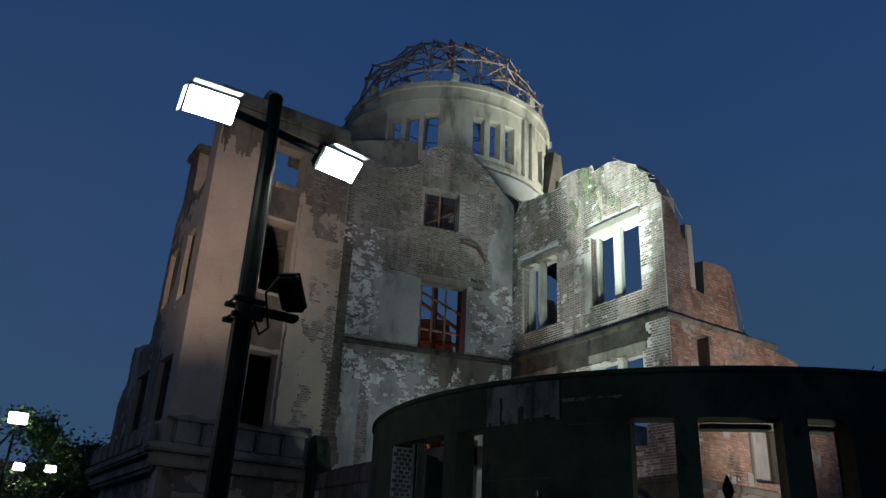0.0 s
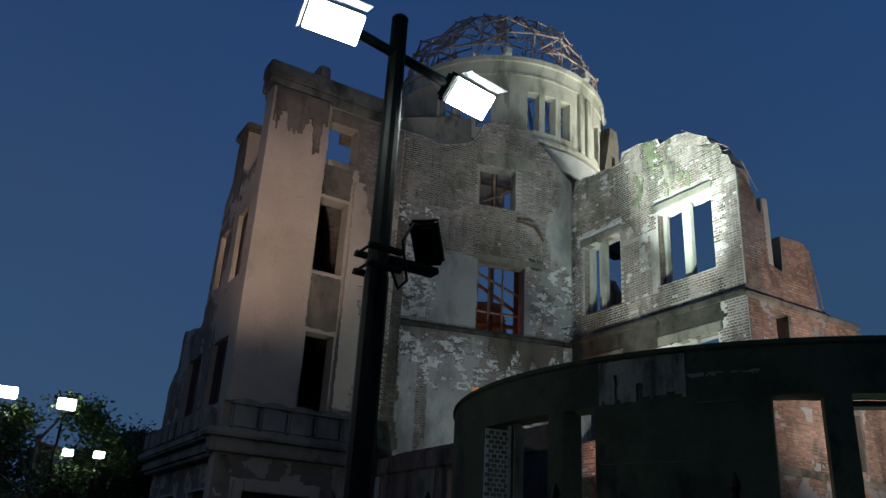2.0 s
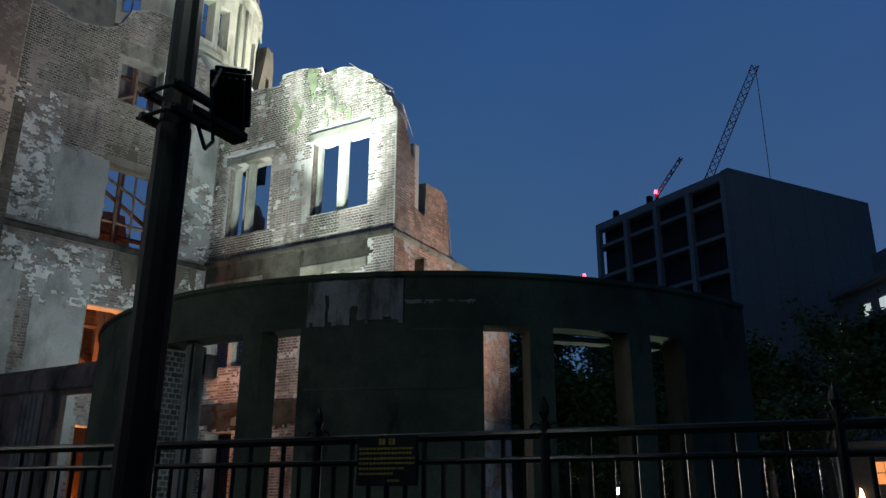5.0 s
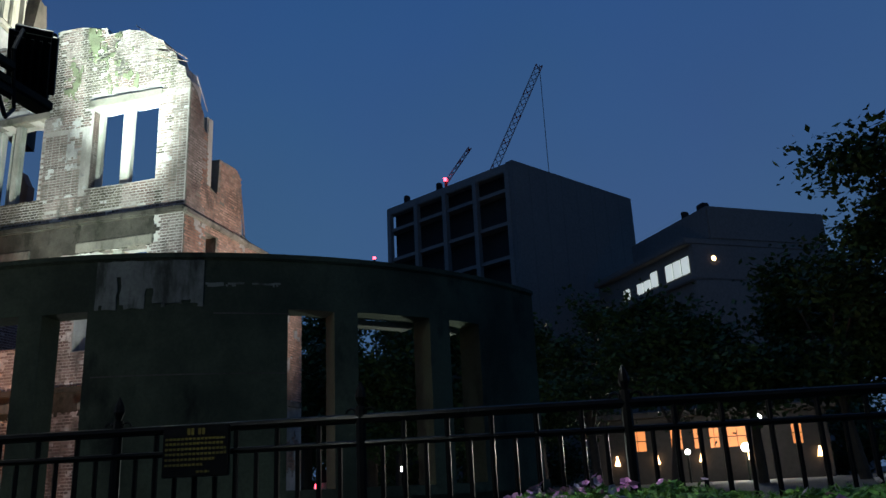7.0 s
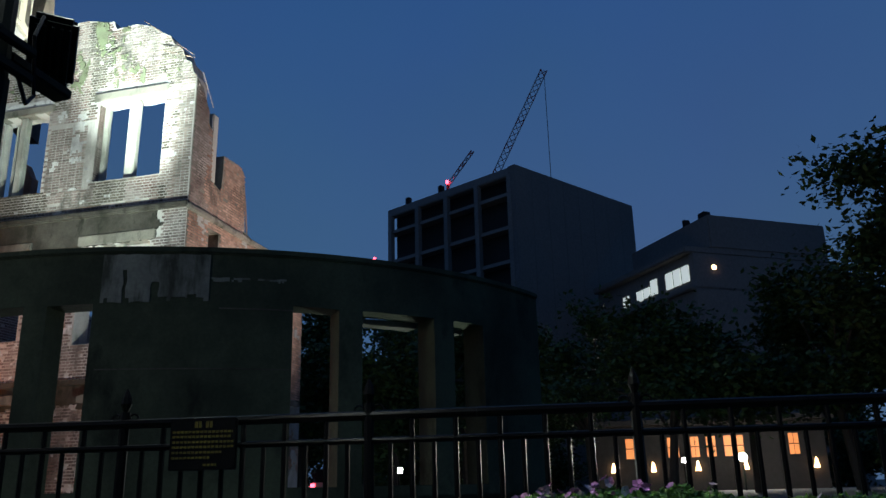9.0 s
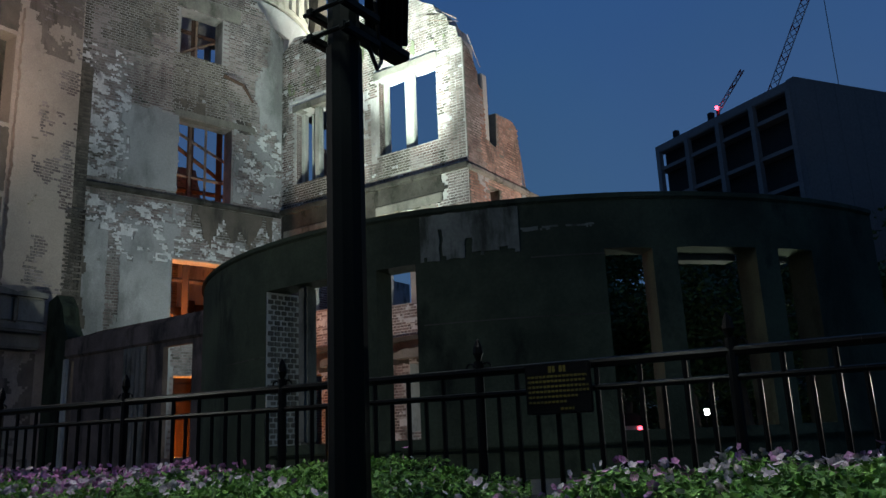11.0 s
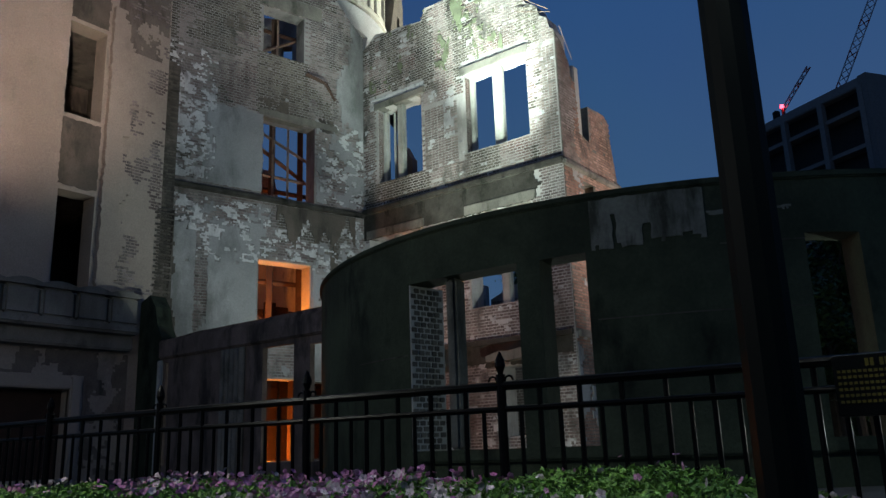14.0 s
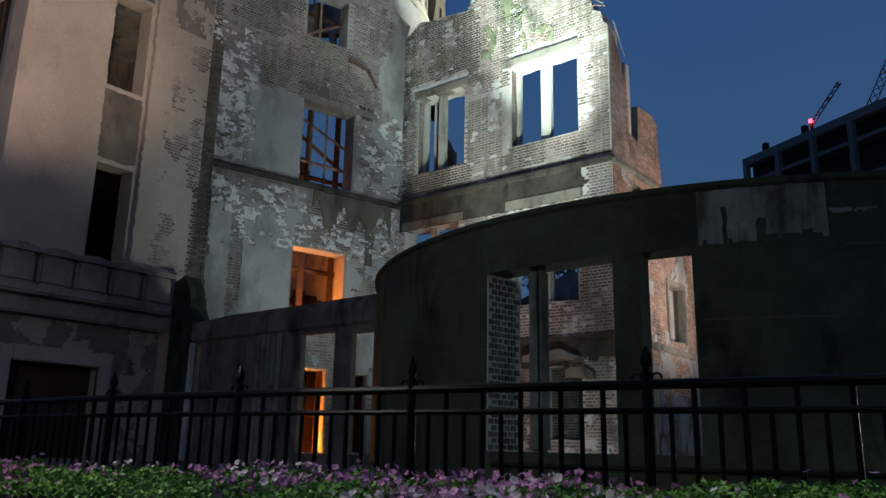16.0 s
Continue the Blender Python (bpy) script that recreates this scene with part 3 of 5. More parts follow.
def m_lime(u, z):
    n1, n2 = blob(u, z, 22, 1.1), blob(u * 0.8, z * 1.5, 23, 3.6) + 0.35 * blob(u, z * 2.0, 27, 9.0)
    if z > 12.5:
        return False
    if z > 8.75:
        return (u < 1.35 and 0.3 * n1 + n2 > 0.05 + 0.25 * (z - 11) * (z > 11)) or (u > 4.5 and z < 11.2 and 0.5 * n1 + n2 > 0.25)
    return 6.6 < z < 8.3 and 0.6 * n1 + n2 > 0.28


def m_plaster(u, z):
    n1 = blob(u, z, 21, 1.3)
    if m_lime(u, z):
        return False
    if z > 11.25:
        return n1 > 0.85 or u > 5.45 + 0.5 * blob(z * 0.6, u, 29, 1.0)
    if z > 8.7:
        if 1.1 + 0.12 * n1 < u < 2.74 and z < 11.0 + 0.25 * n1:
            return True
        return u > 4.4 and n1 > 0.0
    if z > 8.0:
        return n1 > 0.75
    if 0.0 < u < 0.95 and z < 7.6:
        return n1 > -0.6
    if 1.3 < u < 2.72 and z < 7.7 + 0.2 * n1:
        return n1 > -0.75
    if z < 6.9 and u > 4.3:
        return n1 > -0.3
    return n1 > 0.45


def m_soot(u, z):
    n1 = blob(u, z, 24, 1.2)
    return (2.55 < u < 4.1 and 11.0 < z < 12.95 and n1 > -0.6) or (z > 13.6 and u < 2.6 and n1 > -0.35) or (1.0 < u < 2.0 + 0.4 * n1 and z > 12.5) or (z > 14.9 and n1 > 0.0) or (3.3 + 0.3 * n1 < u < 5.6 and 7.3 - 0.3 * n1 < z < 8.5) or u < 0.2 or (z > 12.7 and u < 2.5 and n1 > 0.15) or (4.2 < u < 5.0 and 11.3 < z < 12.6 and n1 > 0.2) or n1 > 0.6


tagged(sheet("plaster_coat", M_TOP, 0.95, M_HOLES, MF, m_plaster, PLASTER, main, "smooth grey plaster with broken edges", seed=3), kind="stuff")
tagged(sheet("lime_coat", M_TOP, 0.95, M_HOLES, MF, m_lime, LIME, main, "whitish flaking lime plaster", cell=0.045, depth=0.018, seed=5), kind="stuff")
brick_skin("brickwork", M_TOP, 0.95, M_HOLES, MF, lambda u, z: not m_plaster(u, z) and not m_lime(u, z) and not m_soot(u, z), BRICK, main, seed=12)
brick_skin("sooty_brickwork", M_TOP, 0.95, M_HOLES, MF, lambda u, z: not m_plaster(u, z) and not m_lime(u, z) and m_soot(u, z), BRICK_DARK, main, seed=13)


def m_drip(u, z):
    n1, n2 = noise.noise((u * 2.3, 0, 14)), blob(u, z * 0.5, 51, 2.2)
    if 3.2 < u < 5.75 and 6.6 < z < 8.42:
        return z > 7.75 - 0.9 * n1 - 0.35 * n2 or (n1 > 0.28 and n2 > 0.1)
    if 2.5 < u < 3.5 and 10.98 < z < 11.5:
        return n2 > -0.25
    if -0.1 < u < 0.75 and 4.6 < z < 7.3:
        return u < 0.35 + 0.3 * n2
    return 4.3 < u < 5.0 and 10.9 < z < 11.3 and n2 > 0.0


tagged(sheet("soot_stain", M_TOP, 0.95, M_HOLES, MF, m_drip, SOOT_SHADE, main, "dark soot drips under the string course", cell=0.05, depth=0.031, seed=15), kind="stuff")
bm = bmesh.new()
bar(bm, MF, -0.16, 6.05, -0.11, 0.0, 8.42, 8.58, 0.035)
part("ledge", bm, FRIEZE, main, "dark broken string course")
for u0, u1, z0, z1 in ((2.55, 4.6, 14.45, 14.95), (2.6, 5.15, 10.95, 11.2)):
    bm = bmesh.new()
    bar(bm, MF, u0, u1, -0.035, 0.3, z0, z1, 0.03)
    part("lintel", bm, CONCRETE, main, "grey concrete lintel")
# thicker projecting strip at the wall's outer edge
bm = panel([(-0.2, 11.9), (0.28, 11.7)], 4.6, [(5, 6, 7.69, 7.71)], 0.3, lambda u, y, z: MF(u, y - 0.16 - (0.12 if z < 7.7 else 0.0), z), 0.1, 0.05)
strip = part("pier_strip", bm, SOOT_SHADE, main, "brick edge pier")
brick_skin("brickwork", [(-0.2, 11.9), (0.28, 11.7)], 4.62, [], lambda u, y, z: MF(u, y - 0.16 - (0.12 if z < 7.7 else 0.0), z), lambda u, z: True, BRICK_DARK, main, seed=14)
bm = bmesh.new()
tube(bm, MF(4.05, -0.05, 12.6), MF(4.6, -0.25, 12.35), 0.06, 0.05, 5)
tube(bm, MF(4.6, -0.25, 12.35), MF(4.95, -0.2, 11.9), 0.055, 0.03, 5)
part("broken_gutter", bm, FRAME_STEEL, main, "hanging broken gutter pipe")

# Leaf colour is near-black to look back-lit, as the bulb hangs close.
for u0, u1 in ((2.9, 4.0), (4.06, 5.6)):
    bm = bmesh.new()
    bar(bm, MF, u0, u1, 1.32, 1.38, 1.3, 3.9, 0.01)
    for k in range(5):
        bar(bm, MF, u0, u1, 1.3, 1.33, 1.45 + 0.5 * k, 1.5 + 0.5 * k)
    part("door_leaf", bm, DOOR_DARK, main, "rusty back-lit panel behind the doorway, its shade in the near-black colour")
# smooth pale reveals of the doorways
for u0, u1, z0, z1 in ((2.7, 4.3, 4.75, 6.8), (2.85, 3.92, 1.5, 3.62), (4.35, 5.2, 1.5, 3.58)):
    bm = bmesh.new()
    bar(bm, MF, u0 + 0.004, u1 - 0.004, 0.02, 0.515, z1 - 0.025, z1 - 0.003, 0.004)
    bar(bm, MF, u1 - 0.025, u1 - 0.003, 0.02, 0.515 if z0 > 4 else 0.2, z0, z1 - 0.03, 0.004)
    part("door_reveal", bm, PALE, main, "pale reveal lit orange from inside")
    if z0 < 4:
        # Dark bar added over the reveal's rear half, so the lit edge stays narrow.
        bm = bmesh.new()
        bar(bm, MF, u1 - 0.035, u1 - 0.003, 0.205, 0.515, z0, z1 - 0.03, 0.004)
        part("door_post", bm, DOOR_SHADE, main, "dark bar added to shade the rear half of the reveal")
for k in range(9):
    bm = bmesh.new()
    bar(bm, MF, 1.9 + 0.42 * k, 2.3 + 0.42 * k, 3.2, 3.26, 4.2, 6.3 - 0.12 * (k % 3), 0.01)
    part("screen_board", bm, DOOR_SHADE, main, "brown board of the screen indoors")
# steel frame inside the tower, lit orange
def steel_frame(name, y0, parent):
    for u in (2.2, 2.95, 3.75, 4.7):
        bm = bmesh.new()
        tube(bm, MF(u, y0, 1.2), MF(u, y0, 15.0), 0.12, 0.12, 4)
        part("steel_post", bm, FRAME_STEEL, parent)
    for z in (4.2, 6.55, 9.35, 11.6, 13.4, 14.6):
        bm = bmesh.new()
        tube(bm, MF(-1.0, y0 + 0.08, z), MF(6.0, y0 + 0.08, z), 0.075, 0.075, 4)
        part("steel_beam", bm, FRAME_STEEL, parent)
    for z in (4.2, 9.35, 12.3):
        bm = bmesh.new()
        tube(bm, MF(2.2, y0 + 0.14, z + 2.0), MF(4.9, y0 + 0.14, z + 0.5), 0.07, 0.07, 4)
        part("steel_brace", bm, FRAME_STEEL, parent)


# Slab added to keep the lower bulb's light out of the middle storey.
bm = bmesh.new()
bar(bm, MF, -0.2, 5.9, 0.55, 4.95, 4.02, 4.2)
part("floor_slab", bm, CONCRETE, ruin, "concrete slab added to block light between the tower's storeys")
frame_thing = thing("steel_support", "rusted steel bracing inside the roofless tower", "steel frame")
steel_frame("steel", 1.5, frame_thing)
for u, z0, z1 in ((3.0, 8.5, 11.3), (3.42, 8.5, 11.3), (3.9, 8.5, 11.3), (2.95, 12.8, 14.7), (3.5, 12.8, 14.7)):
    bm = bmesh.new()
    tube(bm, MF(u, 0.75, z0), MF(u, 0.75, z1), 0.045, 0.045, 4)
    part("thin_post", bm, STEEL, frame_thing)
for u0, z0, u1, z1 in ((2.3, 9.55, 4.8, 9.5), (2.4, 11.1, 4.7, 10.15), (2.3, 13.35, 4.6, 13.15), (2.5, 13.1, 4.5, 14.3)):
    bm = bmesh.new()
    tube(bm, MF(u0, 0.85, z0), MF(u1, 0.85, z1), 0.05, 0.05, 4)
    part("thin_brace", bm, STEEL, frame_thing)
IN = lambda u, y, z: MF(u, y + 5.0, z)
inner = part("inner_wall", panel([(-3.5, 9.9), (1.5, 11.0), (2.6, 11.4), (3.2, 11.2), (5.5, 11.35), (6.0, 9.0)], 0.9, [(3.2, 4.4, 1.5, 4.0)], 0.4, IN, 0.5, 0.1), MORTAR_GREY, ruin, "inner brick wall lit orange")
brick_skin("brickwork", [(-3.5, 9.8), (1.5, 10.9), (2.6, 11.3), (3.2, 11.1), (5.5, 11.2), (6.0, 8.8)], 0.95, [(3.2, 4.4, 1.5, 4.0)], IN, lambda u, z: True, BRICK, inner, seed=21)

# Unseen wall, added to stop the tower's orange light spilling into the wing.
part("partition_wall", block(16.35, 16.75, 21.2, 27.5, 0.9, 9.6), MORTAR, ruin)
# pavilion: rendered block with a tall column of windows
PF = flat(5.6, 21.9, 1, 0)
P_TOP = [(0, 14.95), (1.9, 14.95), (3.6, 14.95), (4.6, 15.0)]
P_HOLES = [(1.93, 2.93, 13.1, 14.42), (1.95, 2.87, 9.45, 11.78), (2.0, 2.87, 5.4, 7.6), (0.8, 2.62, 1.3, 3.16)]
pav = part("pavilion_wall", panel(P_TOP, 0.9, P_HOLES, 0.5, PF, 0.5), RENDER, ruin, "buff rendered wall stained grey at its head")


def p_strip(u, z):
    return u < 1.86 + 0.02 * blob(u, z, 31, 2) and z > 5.3


sheet("column_render", P_TOP, 5.0, P_HOLES, PF, p_strip, RENDER, pav, "smooth buff column face", depth=0.2, seed=6)
sheet("render_strip", P_TOP, 5.0, P_HOLES, PF, lambda u, z: 2.98 < u < 3.5 + 0.25 * blob(u, z, 35, 1.0) and z < 12.6, RENDER, pav, "", depth=0.13, seed=7)
def p_soot(u, z):
    return z > 12.5 + 0.9 * noise.noise((u * 3.1, 0, 4)) + 0.5 * noise.noise((u * 9.0, 0, 6)) + 0.5 * blob(u, z, 41, 1.5) or (u > 3.4 and z > 11.6 and blob(u, z, 42, 1.0) > 0.0)


sheet("spandrel", P_TOP, 5.0, P_HOLES, PF, lambda u, z: 1.96 < u < 2.92 and 7.68 < z < 9.35, SOOT_SHADE, pav, "dull recessed spandrel panel", depth=0.01, seed=18)
sheet("spandrel", P_TOP, 5.0, P_HOLES, PF, lambda u, z: 1.96 < u < 2.92 and 11.9 < z < 12.9, SOOT_SHADE, pav, "dull recessed spandrel panel", depth=0.01, seed=19)
sheet("soot_stain", P_TOP, 5.0, P_HOLES, PF, lambda u, z: u > 1.95 and p_soot(u, z), SOOT_SOFT, pav, "dark weather stain dripping from the cornice", cell=0.06, depth=0.006, seed=8)["kind"] = "stuff"
sheet("soot_stain", P_TOP, 5.0, P_HOLES, PF, lambda u, z: 0.06 < u < 1.8 and z < 14.85 and z > 13.7 + 0.7 * noise.noise((u * 3.7, 0, 4)) + 0.5 * noise.noise((u * 11.0, 0, 9)) + 0.5 * blob(u, z, 41, 1.5), SOOT_SOFT, pav, "dark weather stain dripping from the cornice", cell=0.04, depth=0.256, seed=9)["kind"] = "stuff"
brick_skin("brickwork", P_TOP, 5.0, P_HOLES, PF, lambda u, z: u > 3.0 and (z > 12.7 or blob(u, z, 36, 1.0) > 0.25) and blob(u, z, 37, 1.5) > -0.5, BRICK, pav, seed=16)
LF = flat(5.82, 32.0, 0, -1)
L_TOP = [(2.4, 6.9), (2.9, 7.3), (3.2, 7.4), (3.28, 8.7), (5.5, 8.4), (5.6, 9.2), (5.75, 11.0), (5.85, 12.6), (6.3, 13.2), (6.36, 14.7), (6.7, 15.0), (7.3, 14.9), (7.38, 13.3), (8.0, 12.9), (8.6, 13.1), (9.0, 13.3), (9.05, 14.94), (9.59, 14.94)]
L_HOLES = [(7.8, 8.85, 9.25, 11.5), (7.25, 9.0, 5.5, 7.45), (6.1, 6.9, 9.4, 11.3), (4.6, 6.2, 5.5, 7.4), (7.2, 8.8, 1.3, 3.2), (4.0, 5.6, 1.3, 3.2)]
left = part("pavilion_side_wall", panel(L_TOP, 0.9, L_HOLES, 0.5, LF, 0.6, 0.04), RENDER, ruin, "broken side wall of the rendered block")
tagged(sheet("soot_stain", L_TOP, 4.7, L_HOLES, LF, lambda u, z: z > 12.6 + blob(u, z, 71, 1.2) or (u < 7.3 and blob(u, z, 72, 0.9) > -0.1) or blob(u, z * 0.4, 73, 1.6) > 0.45, SOOT_SOFT, left, "soot and weather stains", cell=0.07, depth=0.006, seed=20), kind="stuff")
# Boards are added in the openings; their dark colour stands for unlit rooms.
for u0, u1, z0, z1 in L_HOLES:
    bm = bmesh.new()
    bar(bm, LF, u0 + 0.003, u1 - 0.003, 0.16, 0.2, z0 + 0.003, z1 - 0.003)
    for k in (1, 2):
        u = u0 + (u1 - u0) * k / 3
        bar(bm, LF, u - 0.03, u + 0.03, 0.12, 0.162, z0 + 0.003, z1 - 0.003)
    part("window_board", bm, DOOR_SHADE, left, "dark board added to stand in for the unlit room")
bm = bmesh.new()
for u0, u1, y0, z0, z1 in ((-0.22, 4.4, -0.22, 15.25, 15.75), (-0.12, 4.4, -0.12, 14.95, 15.25)):
    bar(bm, PF, u0, u1, y0, 0.5, z0, z1, 0.05)
for u0, u1, y0, z0, z1 in ((8.9, 10.32, -0.22, 15.25, 15.75), (9.0, 10.22, -0.12, 14.95, 15.25)):
    bar(bm, LF, u0, u1 - 0.23, y0, 0.5, z0, z1, 0.05)
part("cornice", bm, CONCRETE, ruin, "heavy moulded cornice, darkened by weather")
bm = bmesh.new()
bar(bm, PF, 1.35, 1.75, -0.1, 0.4, 15.75, 16.25, 0.06)
part("parapet_stub", bm, CONCRETE, ruin, "broken parapet stub")
bm = bmesh.new()
bar(bm, LF, 6.2, 7.45, -0.12, 0.6, 14.75, 15.05, 0.05)
part("chimney_cap", bm, SOOT_SHADE, left, "dark cap of a broken chimney pier")
# balustrade over the ground floor: swelling panels
for i in range(5):
    u0 = 0.1 + i * 0.76
    bm = bmesh.new()
    bar(bm, PF, u0 + 0.02, u0 + 0.74, -0.5, -0.28, 4.6, 5.225, 0.06)
    part("balustrade_panel", bm, CONCRETE, pav, "rounded concrete balustrade panel")
    bm = panel([(u0 + 0.76 * k / 8, 5.3 + 0.08 * math.sin(math.pi * k / 8)) for k in range(9)], 5.225, [], 0.28, lambda u, y, z: PF(u, y - 0.54, z))
    part("balustrade_cap", bm, CONCRETE, pav)
bm = bmesh.new()
bar(bm, PF, -0.5, 3.9, -0.56, 0.0, 4.4, 4.6, 0.05)
bar(bm, PF, -0.3, 3.9, -0.3, 0.0, 4.05, 4.4, 0.04)
bar(bm, LF, 2.4, 10.0, -0.6, -0.02, 4.35, 4.6, 0.06)
bar(bm, LF, 2.4, 9.9, -0.42, -0.02, 3.95, 4.35, 0.1)
part("balcony_moulding", bm, CONCRETE, ruin, "projecting moulded balcony edge")
for i in range(9):
    bm = bmesh.new()
    u0 = 2.5 + i * 0.82
    bar(bm, LF, u0 + 0.04, u0 + 0.78, -0.5, -0.3, 4.62, 5.25, 0.07)
    part("balustrade_panel", bm, CONCRETE, left)
bm = bmesh.new()
for u0, u1, z0, z1 in ((0.55, 0.8, 1.3, 3.42), (2.62, 2.87, 1.3, 3.42), (0.8, 2.62, 3.16, 3.42)):
    bar(bm, PF, u0, u1, -0.1, 0.1, z0, z1, 0.03)
part("door_surround", bm, RENDER, pav, "stone door surround")
bm = bmesh.new()
bar(bm, PF, 0.8, 2.62, 0.3, 0.38, 1.2, 3.16)
part("closed_door", bm, DOOR_SHADE, pav, "dark rusted door leaf")
# brown weathered stone of the ground floor
P_BASE, L_BASE = [(0.0, 4.1), (4.0, 4.1)], [(2.4, 4.0), (9.59, 4.0)]
tagged(sheet("base_stain", P_BASE, 0.95, [(0.5, 2.92, 1.2, 3.46)], PF, lambda u, z: blob(u, z, 91, 1.3) + 0.3 * blob(u, z, 92, 5.0) > -0.15, SOOT_SOFT, pav, "brown weathered stone face", cell=0.06, depth=0.007, seed=22), kind="stuff")
tagged(sheet("base_stain", L_BASE, 0.95, L_HOLES, LF, lambda u, z: blob(u, z, 93, 1.3) + 0.3 * blob(u, z, 94, 5.0) > -0.15, SOOT_SOFT, left, "brown weathered stone face", cell=0.07, depth=0.007, seed=23), kind="stuff")
# added rooms behind: floors and shade-coloured rear and inner walls keep the windows dark
for z in (4.3, 8.4, 12.2):
    part("pavilion_floor_slab", block(6.34, 9.98, 22.42, 25.6, z - 0.2, z), CONCRETE, ruin)
part("pavilion_rear_wall", block(6.34, 10.0, 25.6, 26.0, 1.0, 12.0), SOOT_SHADE, ruin)
part("pavilion_inner_wall", block(10.0, 10.35, 22.7, 26.0, 1.0, 12.2), SOOT_SHADE, ruin)

# drum
DC, DR = (16.2, 25.4), 4.35
DA = 150.0
DF = round_wall(DC[0], DC[1], DR, DA)


def du(a):
    return radians(a - DA) * DR


D_HOLES = []
for bay in range(8):
    mid = 172.5 + bay * 45
    gap, half_w = (9.6, 3.6) if bay == 1 else (9.0, 3.0)
    for k in (-1, 0, 1):
        a = mid + k * gap + (2.4 if bay == 1 else 0.0)
        if DA < a < DA + 360:
            D_HOLES.append((du(a - half_w), du(a + half_w), 16.4, 18.0))
drum = part("drum", panel([(0, 19.3), (du(DA + 359.9), 19.3)], 15.9, D_HOLES, 0.4, DF, 0.4), DRUM, ruin, "pale concrete drum with narrow windows")
bm = bmesh.new()
for z0, z1, y in ((18.62, 18.72, -0.04), (19.2, 19.4, -0.1), (15.9, 16.05, -0.1)):
    bar(bm, DF, 0, du(DA + 359.9), y, 0.05, z0, z1, 0.0, 64)
part("drum_ring", bm, DRUM, ruin, "moulded ring of the drum")
for bay in range(8):
    for k in (-2.9, 2.9):
        a = 172.5 + 22.5 + bay * 45 + k
        bm = bmesh.new()
        bar(bm, DF, du(a - 1.9), du(a + 1.9), -0.11, 0.0, 16.05, 18.62, 0.03)
        part("pilaster", bm, DRUM, drum)
# curved skirt under the drum
bm = bmesh.new()
prev = None
for z, r in ((15.8, 4.4), (15.2, 4.15), (14.2, 3.9), (12.6, 3.75), (9.0, 3.7)):
    ring = [bm.verts.new((DC[0] + r * math.cos(2 * math.pi * k / 48), DC[1] + r * math.sin(2 * math.pi * k / 48), z)) for k in range(48)]
    if prev:
        for k in range(48):
            bm.faces.new((ring[k], ring[(k + 1) % 48], prev[(k + 1) % 48], prev[k]))
    prev = ring
skirt_faces = [fc for fc in bm.faces if not (150 < (math.degrees(math.atan2(fc.calc_center_median().y - DC[1], fc.calc_center_median().x - DC[0])) % 360) < 345)]
bmesh.ops.delete(bm, geom=[fc for fc in skirt_faces if fc.calc_center_median().z < 15], context="FACES")
bmesh.ops.delete(bm, geom=[fc for fc in bm.faces if fc.calc_center_median().z < 15 and (math.degrees(math.atan2(fc.calc_center_median().y - DC[1], fc.calc_center_median().x - DC[0])) % 360) < 285], context="FACES")
bmesh.ops.solidify(bm, geom=bm.faces[:], thickness=0.2)
part("drum_skirt", bm, PLASTER, ruin, "curved plaster skirt under the drum")
# broken brick shoulders beside the drum
SF = flat(18.0, 21.3, 1.6, 0.55)
part("shoulder_wall", panel([(0, 14.6), (0.5, 15.6), (0.95, 17.2), (1.2, 18.2), (1.7, 18.3), (1.85, 17.6), (1.95, 14.0)], 12.9, [(1.25, 1.5, 14.6, 17.0)], 0.4, SF, 0.4, 0.12), SOOT_SHADE, ruin, "dark broken wall beside the drum")
part("shoulder_wall", panel([(0, 15.6), (0.6, 16.4), (1.6, 17.8), (2.4, 18.4), (3.0, 18.2), (3.2, 15.2)], 14.0, [], 0.4, flat(9.6, 23.4, 3.2, 0.2), 0.4, 0.15), CONCRETE, ruin, "dark broken roof slope beside the drum")
part("shoulder_wall", panel([(0, 15.8), (2.0, 15.9), (4.0, 16.6), (4.6, 16.6), (4.65, 15.4)], 14.5, [], 0.4, flat(8.4, 22.9, 1, -0.15), 0.4, 0.1), CONCRETE, ruin, "stained parapet between column block and drum")

# steel dome
dome = thing("dome_frame", "rusty bare steel skeleton of the dome on the drum", "dome")


def dp(a, e, r=4.38):
    w = 0.16 * math.sin(a * 5.1 + e * 9) + 0.11 * math.sin(a * 11.3 - e * 5) + 0.08 * math.sin(a * 17.7 + e * 13)
    return (DC[0] + (r - 0.1 + 0.8 * w) * math.cos(e) ** 0.9 * math.cos(a), DC[1] + (r - 0.1 + 0.8 * w) * math.cos(e) ** 0.9 * math.sin(a), 19.35 + 3.85 * math.sin(e) * (1 + 0.42 * w))


NM = 24
for k in range(NM):
    a = 2 * math.pi * k / NM
    bm = bmesh.new()
    es = [radians(10.8 * i) for i in range(8 if k % 2 else 7)]
    for e0, e1 in zip(es, es[1:]):
        tube(bm, dp(a, e0), dp(a, e1), 0.034, 0.034, 5)
    part("dome_rib", bm, DOME_STEEL, dome)
for i in range(1, 8):
    e = radians(10.8 * i)
    for k in range(NM):
        bm = bmesh.new()
        tube(bm, dp(2 * math.pi * k / NM, e), dp(2 * math.pi * (k + 1) / NM, e), 0.03, 0.03, 5)
        part("hoop_bar", bm, DOME_STEEL, dome)
rnd = random.Random(4)
